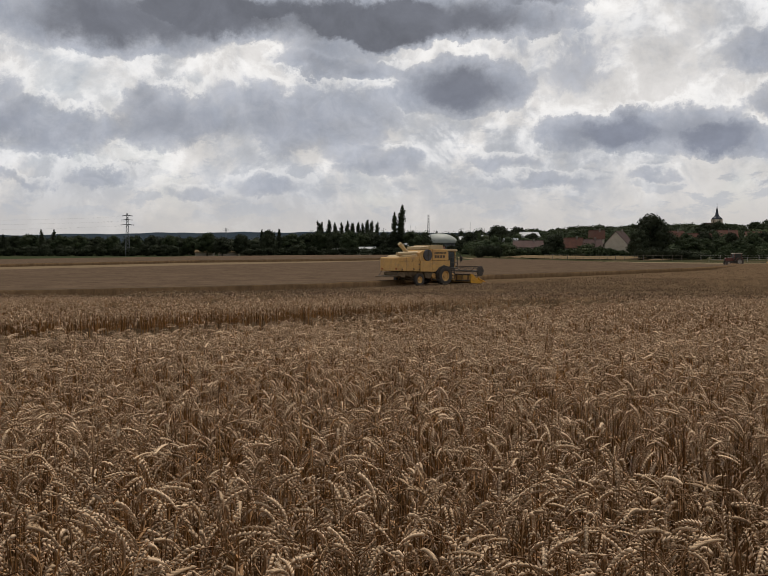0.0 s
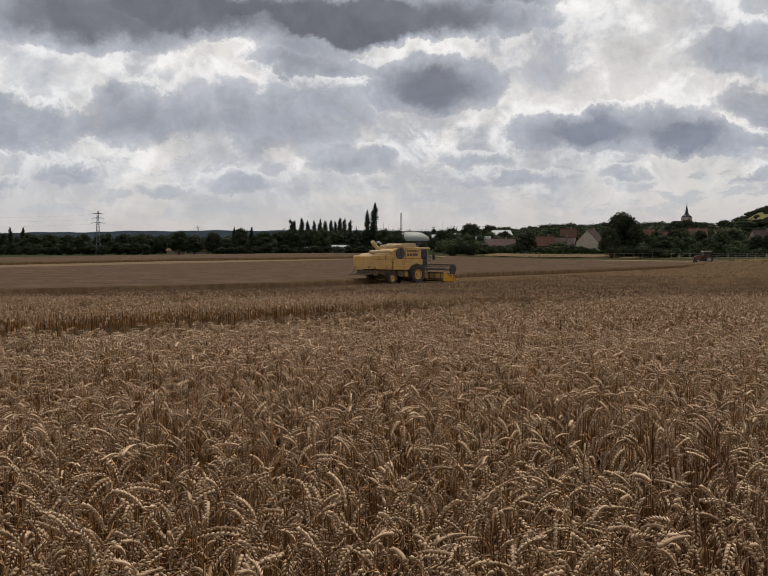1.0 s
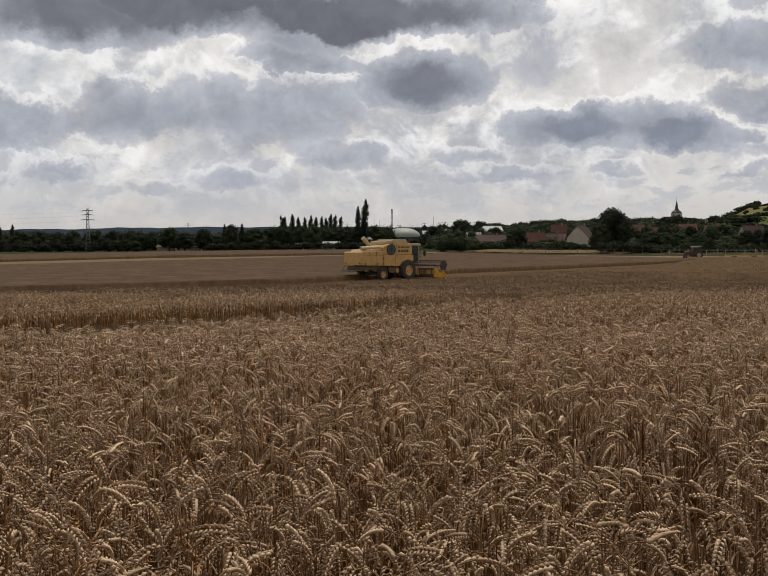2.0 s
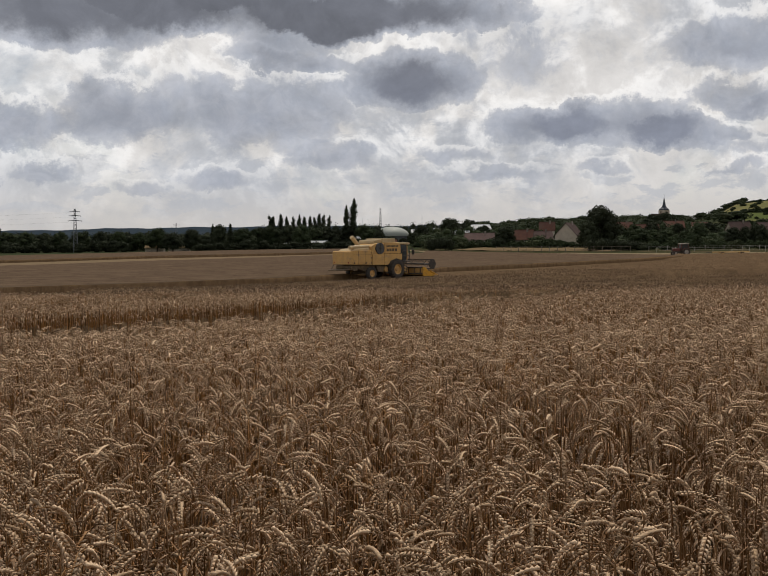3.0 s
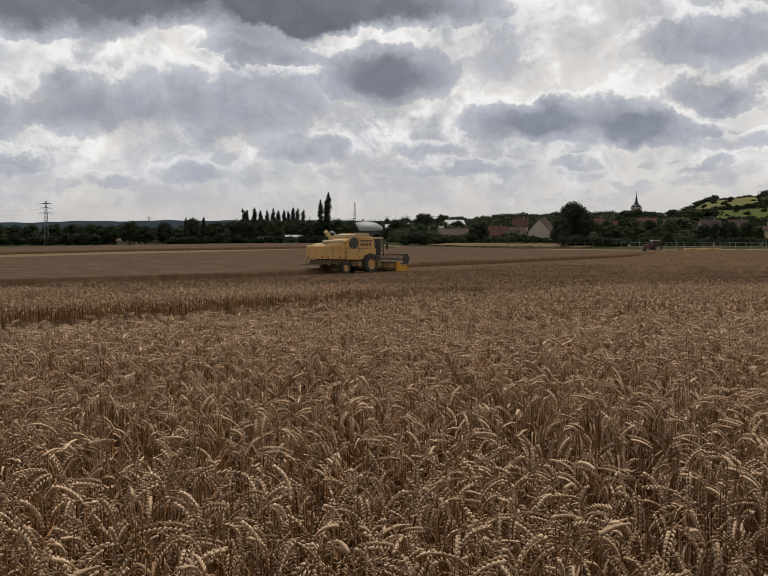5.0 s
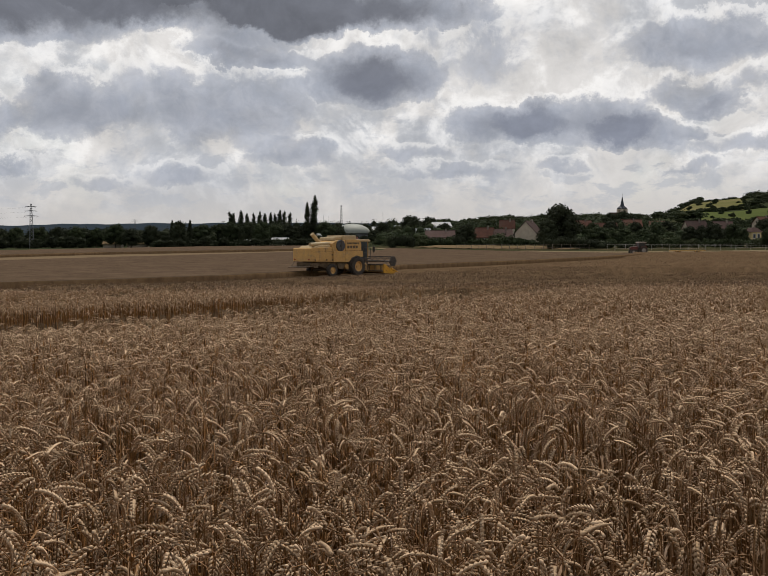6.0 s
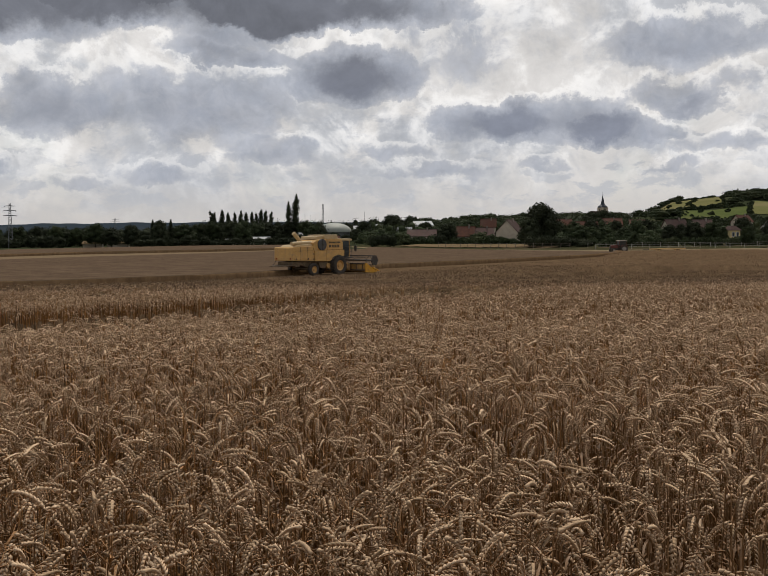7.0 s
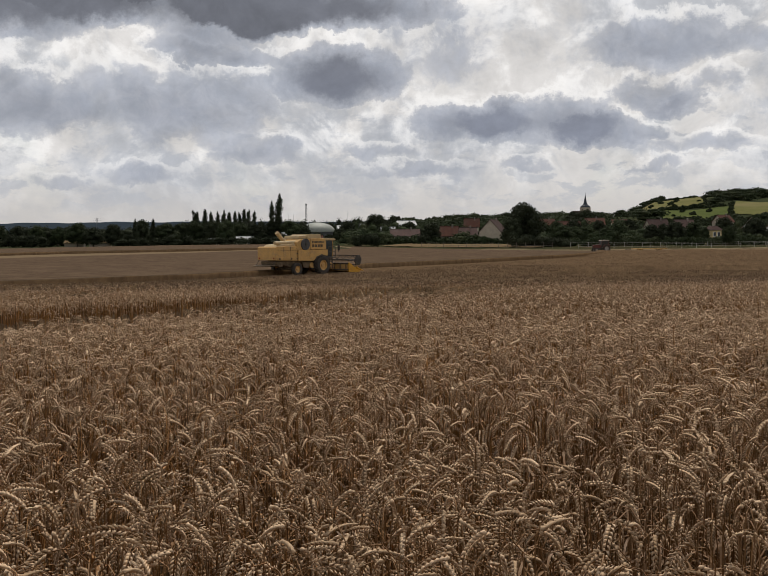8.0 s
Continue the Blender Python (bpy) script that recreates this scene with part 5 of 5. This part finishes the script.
def combine(x, y, turn):
    """A combine harvester; local x is forward, y to its left."""
    root = new("combine_harvester")
    root.matrix_basis = pose(x, y, float(ground_z(x, y)) + 0.03, 0, 0, turn)
    tagged(root, "dusty yellow combine harvester cutting wheat in the field", "combine harvester")
    W = 1.35
    # chassis and belly
    part("chassis", shape(prism, [(1.2, 1.05), (2.4, 0.72), (6.4, 0.68), (6.7, 1.5), (0.9, 1.5)], -0.95, 0.95, 0.05), DUSTY, root)
    part("rear_axle", shape(rod, (2.55, -1.35, 0.6), (2.55, 1.35, 0.6), 0.11, 8), DUSTY, root)
    part("front_axle", shape(rod, (6.0, -1.3, 0.92), (6.0, 1.3, 0.92), 0.2, 8), DARKSTEEL, root)
    # rear hood over the straw walkers
    part("straw_hood", shape(prism, [(-0.05, 1.50), (2.78, 1.42), (2.78, 2.86), (0.06, 2.80), (-0.05, 2.70)], -W + 0.05, W - 0.05, 0.03), YELLOW, root)
    part("hood_top", shape(prism, [(0.5, 2.80), (2.9, 2.85), (2.9, 3.08), (0.8, 3.0)], -W + 0.3, W - 0.3, 0.05), CREAM, root)
    for y_ in (-W + 0.045, W - 0.045):
        s = -1 if y_ < 0 else 1
        part("hood_panel", shape(box, 0.15, 2.55, min(y_, y_ + s * 0.02), max(y_, y_ + s * 0.02), 1.6, 2.35, 0.008), YELLOW, root)
        for xx in (0.35, 1.9):
            part("marker_lamp", shape(box, xx, xx + 0.12, min(y_ + s * 0.02, y_ + s * 0.06), max(y_ + s * 0.02, y_ + s * 0.06), 1.55, 1.72), DARKSTEEL, root)
    for y_ in (-1.0, 1.0):
        part("tail_lamp", shape(box, -0.12, -0.04, y_ - 0.06, y_ + 0.06, 1.62, 1.76), LAMPRED, root, "red tail lamp")
    part("straw_flap", shape(prism, [(-0.85, 0.92), (0.5, 1.04), (0.5, 1.10), (-0.85, 0.99)], -1.15, 1.15, 0.01), DUSTY, root)
    part("chopper", shape(prism, [(0.2, 1.12), (0.55, 0.85), (1.0, 0.85), (1.25, 1.4), (0.2, 1.4)], -1.1, 1.1, 0.05), DUSTY, root)
    for y_ in (-1.18, 1.18):
        part("flap_stay", shape(rod, (-0.4, y_, 1.0), (0.3, y_, 1.75), 0.025, 6), DARKSTEEL, root)
    # seams, hinges and a stepped rail on the hood's sides
    for s in (-1, 1):
        y0, y1 = sorted((s * (W - 0.05), s * (W - 0.02)))
        for xx in (0.95, 1.85):
            part("seam", shape(box, xx, xx + 0.015, y0, y1, 1.52, 2.78), DUSTY, root)
        part("seam", shape(box, 0.05, 2.75, y0, y1, 2.42, 2.435), DUSTY, root)
        for zz in (1.55, 2.05, 2.55):
            part("hinge", shape(box, 2.68, 2.78, y0, y1, zz, zz + 0.12), DARKSTEEL, root)
    # side covers
    for s in (-1, 1):
        y0, y1 = sorted((s * (W - 0.1), s * (W + 0.08)))
        part("side_cover", shape(prism, [(2.8, 1.40), (4.35, 1.36), (4.35, 2.45), (2.8, 2.45)], y0, y1, 0.04), YELLOW, root)
        part("side_cover", shape(prism, [(4.38, 1.36), (4.9, 1.36), (5.45, 1.80), (6.9, 1.85), (6.9, 2.45), (4.38, 2.45)], y0, y1, 0.04), YELLOW, root)
        part("belt_guard", shape(prism, [(3.5, 1.28), (3.7, 0.72), (4.35, 0.66), (4.75, 1.28)], *sorted((s * 1.0, s * 1.2)), 0.04), DUSTY, root)
        part("pulley", shape(rod, (4.85, s * 1.0, 0.95), (4.85, s * 1.2, 0.95), 0.26, 18), YELLOW, root)
        part("fender", shape(prism, [(5.0, 1.1), (5.2, 1.75), (6.0, 2.0), (6.9, 1.75), (6.7, 1.65), (6.0, 1.88), (5.35, 1.65)], *sorted((s * 0.95, s * 1.5))), DARKSTEEL, root)
    # engine bay and grain tank
    part("engine_bay", shape(prism, [(2.7, 2.45), (4.5, 2.45), (4.5, 3.55), (3.2, 3.5), (2.7, 3.2)], -W, W, 0.05), YELLOW, root)
    part("grain_tank", shape(prism, [(4.52, 2.47), (6.75, 2.47), (6.75, 3.25), (6.45, 3.58), (4.52, 3.58)], -W - 0.02, W + 0.02, 0.05), YELLOW, root)
    part("tank_extension", shape(prism, [(4.35, 3.58), (6.2, 3.58), (6.1, 4.0), (4.45, 4.0)], -W + 0.15, W - 0.15, 0.03), CREAM, root)
    part("tank_lid", shape(prism, [(3.2, 3.55), (4.3, 3.58), (4.3, 3.88), (3.3, 3.82)], -W + 0.3, W - 0.3, 0.03), CREAM, root)
    for s in (-1, 1):
        y_ = s * (W + 0.02)
        scr = part("rotary_screen", shape(rod, (3.75, y_ - s * 0.1, 3.0), (3.75, y_ + s * 0.14, 3.0), 0.55, 28), MESHGREY, root, "round dark air screen")
        part("screen_hub", shape(rod, (3.75, y_ + s * 0.1, 3.0), (3.75, y_ + s * 0.2, 3.0), 0.12, 12), DARKSTEEL, scr)
        part("screen_arm", shape(box, 3.72, 3.78, min(y_ + s * 0.14, y_ + s * 0.17), max(y_ + s * 0.14, y_ + s * 0.17), 2.48, 3.5), DARKSTEEL, scr)
        # name plates: plain bars
        for z0, z1, x0, x1 in ((3.13, 3.3, 4.75, 6.4), (2.72, 2.98, 4.75, 6.3)):
            n = 9 if z0 > 3 else 4
            for i in range(n):
                a = x0 + (x1 - x0) * i / n
                yy = sorted((s * (W + 0.015), s * (W + 0.035)))
                part("lettering_bar", shape(box, a, a + (x1 - x0) / n * 0.74, yy[0], yy[1], z0, z1), INK, root)
    # unloading auger folded back over the hood
    part("auger_elbow", shape(rod, (3.1, -0.75, 3.2), (3.6, -0.75, 3.3), 0.22, 14), YELLOW, root)
    au = part("unloading_auger", shape(rod, (3.1, -0.75, 3.2), (0.3, -0.75, 3.12), 0.19, 14), CREAM, root)
    part("spout", shape(rod, (2.9, 0.5, 3.1), (1.75, 0.5, 4.15), 0.2, 14), CREAM, root, "cream spout above the hood")
    # cab
    cab = part("cab", shape(prism, [(6.75, 1.75), (7.95, 1.75), (8.2, 2.3), (8.05, 3.35), (6.75, 3.4)], -0.95, 0.95, 0.04), GLASS, root, "tinted cab windows")
    part("roof", shape(prism, [(6.6, 3.38), (8.3, 3.35), (8.45, 3.42), (8.2, 3.6), (6.6, 3.6)], -1.08, 1.08, 0.04), CREAM, cab)
    for xx, y_ in ((6.78, -0.97), (6.78, 0.97), (8.08, -0.97), (8.08, 0.97)):
        part("pillar", shape(rod, (xx, y_, 1.75), (xx, y_, 3.4), 0.05, 6), YELLOW, cab)
    part("platform", shape(box, 6.7, 8.0, -1.5, 1.5, 1.62, 1.74, 0.02), DARKSTEEL, root)
    bm = bmesh.new()
    for a, b in (((6.95, -1.45, 1.7), (6.95, -1.45, 2.75)), ((7.95, -1.45, 1.7), (7.95, -1.45, 2.75)), ((6.95, -1.45, 2.75), (7.95, -1.45, 2.75)), ((6.95, -1.45, 2.25), (7.95, -1.45, 2.25))):
        rod(bm, a, b, 0.03, 6)
    part("handrail", bm, DARKSTEEL, root)
    bm = bmesh.new()
    rod(bm, (8.05, -1.0, 2.9), (8.25, -1.65, 2.95), 0.03, 6)
    rod(bm, (8.25, -1.65, 2.95), (8.25, -1.65, 2.2), 0.03, 6)
    mr = part("mirror_arm", bm, DARKSTEEL, root)
    part("mirror", shape(box, 8.2, 8.3, -1.82, -1.52, 2.35, 2.85, 0.02), DARKSTEEL, mr)
    bm = bmesh.new()
    for y_ in (-1.75, -1.35):
        rod(bm, (7.2, y_, 0.55), (7.2, y_, 1.7), 0.03, 6)
    for z in (0.6, 0.9, 1.2, 1.5):
        box(bm, 7.1, 7.3, -1.75, -1.35, z, z + 0.04)
    part("ladder", bm, DARKSTEEL, root)
    bm = bmesh.new()
    rod(bm, (6.7, 0.6, 3.6), (6.7, 0.6, 3.85), 0.07, 10)
    part("beacon", bm, HEADYELLOW, root)
    # wheels
    for s in (-1, 1):
        wheel(root, 6.0, s * 1.45, 0.92, 0.62, YELLOW, s)
        wheel(root, 2.55, s * 1.42, 0.6, 0.4, YELLOW, s, 14)
    # feeder house and header
    part("feeder_house", shape(prism, [(6.0, 1.0), (6.2, 1.7), (8.55, 0.95), (8.55, 0.3)], -0.75, 0.75, 0.04), YELLOW, root)
    H = 2.75
    hd = part("header", shape(prism, [(8.5, 0.26), (8.5, 0.98), (8.6, 1.0), (8.72, 0.45), (9.9, 0.16), (9.9, 0.08)], -H, H), YELLOW, root, "dusty yellow cutting header")
    for z in (0.34, 0.98):
        part("back_beam", shape(box, 8.36, 8.5, -H, H, z, z + 0.12, 0.015), DARKSTEEL, hd)
    for k in range(7):
        yy = -H + 0.3 + k * (2 * H - 0.6) / 6
        part("rib", shape(box, 8.40, 8.5, yy - 0.04, yy + 0.04, 0.46, 0.98, 0.01), DUSTY, hd)
    for s in (-1, 1):
        y0, y1 = sorted((s * H, s * (H + 0.09)))
        part("end_plate", shape(prism, [(8.45, 0.18), (8.45, 1.12), (8.8, 1.05), (9.3, 0.66), (10.2, 0.4), (10.2, 0.2), (9.9, 0.08)], y0, y1, 0.02), HEADYELLOW, hd)
        part("crop_divider", shape(rod, (9.6, s * (H + 0.05), 0.6), (10.7, s * (H + 0.05), 0.22), 0.14, 8, 0.03), HEADYELLOW, hd)
        part("reel_arm", shape(prism, [(8.55, 1.25), (8.65, 1.4), (10.05, 1.48), (10.05, 1.32)], *sorted((s * (H - 0.05), s * (H + 0.05)))), DARKSTEEL, hd)
        bm = bmesh.new()
        vs0 = [(10.0 + 0.55 * math.cos(math.pi / 3 * i), 1.35 + 0.55 * math.sin(math.pi / 3 * i)) for i in range(6)]
        prism(bm, vs0, *sorted((s * (H - 0.12), s * (H - 0.04))))
        part("reel_end", bm, DARKSTEEL, hd, "dark six-sided reel end")
    part("auger", shape(rod, (9.05, -H + 0.1, 0.6), (9.05, H - 0.1, 0.6), 0.27, 16), DARKSTEEL, hd)
    part("cutter_bar", shape(box, 9.85, 10.0, -H, H, 0.06, 0.12), DARKSTEEL, hd)
    part("reel_tube", shape(rod, (10.0, -H + 0.1, 1.35), (10.0, H - 0.1, 1.35), 0.09, 8), DARKSTEEL, hd)
    for i in range(6):
        a = math.pi / 3 * i
        cx, cz = 10.0 + 0.55 * math.cos(a), 1.35 + 0.55 * math.sin(a)
        bm = bmesh.new()
        rod(bm, (cx, -H + 0.1, cz), (cx, H - 0.1, cz), 0.04, 6)
        for k in range(26):
            yy = -H + 0.2 + k * 0.205
            rod(bm, (cx, yy, cz), (cx - 0.06, yy, cz - 0.26), 0.012, 3)
        part("reel_bat", bm, DARKSTEEL, hd)
    bm = bmesh.new()
    for k in range(6):
        y0 = -H + 0.1 + k * (2 * H - 0.2) / 6
        y1 = y0 + (2 * H - 0.2) / 6
        top, low = (9.73, 1.83), (9.73, 1.42)
        rod(bm, (low[0], y0, low[1]), (top[0], (y0 + y1) / 2, top[1]), 0.035, 5)
        rod(bm, (top[0], (y0 + y1) / 2, top[1]), (low[0], y1, low[1]), 0.035, 5)
    part("reel_truss", bm, DARKSTEEL, hd)
    return root


combine(0.55, 91.9, 42)


def tractor(x, y, turn):
    root = new("tractor")
    root.matrix_basis = pose(x, y, float(ground_z(x, y)) + 0.05, 0, 0, turn)
    tagged(root, "small red-brown tractor with a pale cab roof", "tractor")
    part("chassis", shape(box, -0.4, 2.4, -0.35, 0.35, 0.55, 1.0, 0.04), DARKSTEEL, root)
    part("bonnet", shape(prism, [(0.9, 0.95), (2.55, 0.95), (2.6, 1.4), (2.4, 1.55), (0.9, 1.65)], -0.38, 0.38, 0.05), REDPAINT, root)
    part("grille", shape(box, 2.58, 2.63, -0.3, 0.3, 1.0, 1.42, 0.01), DARKSTEEL, root)
    cab = part("cab", shape(prism, [(-0.75, 1.1), (0.9, 1.1), (0.75, 2.45), (-0.6, 2.45)], -0.68, 0.68, 0.04), CABGLASS, root, "glazed cab")
    part("roof", shape(prism, [(-0.85, 2.45), (0.95, 2.45), (0.85, 2.6), (-0.75, 2.6)], -0.8, 0.8, 0.04), CABROOF, cab)
    for xx, s in ((-0.7, -1), (-0.7, 1), (0.83, -1), (0.83, 1)):
        part("pillar", shape(rod, (xx, s * 0.69, 1.1), (xx, s * 0.69, 2.45), 0.05, 6), REDPAINT, cab)
    part("exhaust", shape(rod, (1.5, 0.3, 1.5), (1.5, 0.3, 2.5), 0.04, 8), DARKSTEEL, root)
    for s in (-1, 1):
        part("fender", shape(prism, [(-1.0, 1.2), (-0.7, 1.62), (0.2, 1.65), (0.6, 1.2), (0.5, 1.2), (0.1, 1.55), (-0.6, 1.52), (-0.9, 1.2)], *sorted((s * 0.62, s * 1.05))), REDPAINT, root)
        wheel(root, -0.2, s * 0.85, 0.82, 0.44, RIMPALE, s, 14)
        wheel(root, 2.05, s * 0.75, 0.5, 0.3, RIMPALE, s, 12)
    return root


tractor(73.5, 198, 183)


def header_trailer(x, y, turn):
    root = new("header_trailer")
    root.matrix_basis = pose(x, y, float(ground_z(x, y)) + 0.05, 0, 0, turn)
    tagged(root, "long low yellow implement on a trailer behind the tractor", "trailer")
    part("beam", shape(box, -4.2, 4.2, -0.08, 0.08, 0.48, 0.58, 0.01), YELLOW, root)
    for y_ in (-0.5, 0.5):
        part("side_rail", shape(rod, (-4.0, y_, 0.66), (4.0, y_, 0.66), 0.05, 8), YELLOW, root)
    for k in range(7):
        part("cross_member", shape(box, -3.9 + k * 1.3, -3.8 + k * 1.3, -0.5, 0.5, 0.58, 0.65), DUSTY, root)
    part("drawbar", shape(rod, (-4.2, 0, 0.5), (-5.6, 0, 0.5), 0.06, 6), DARKSTEEL, root)
    for xx in (-2.2, 2.2):
        for s in (-1, 1):
            wheel(root, xx, s * 0.75, 0.32, 0.2, HEADYELLOW, s, 10)
    return root


header_trailer(85, 201, 2)
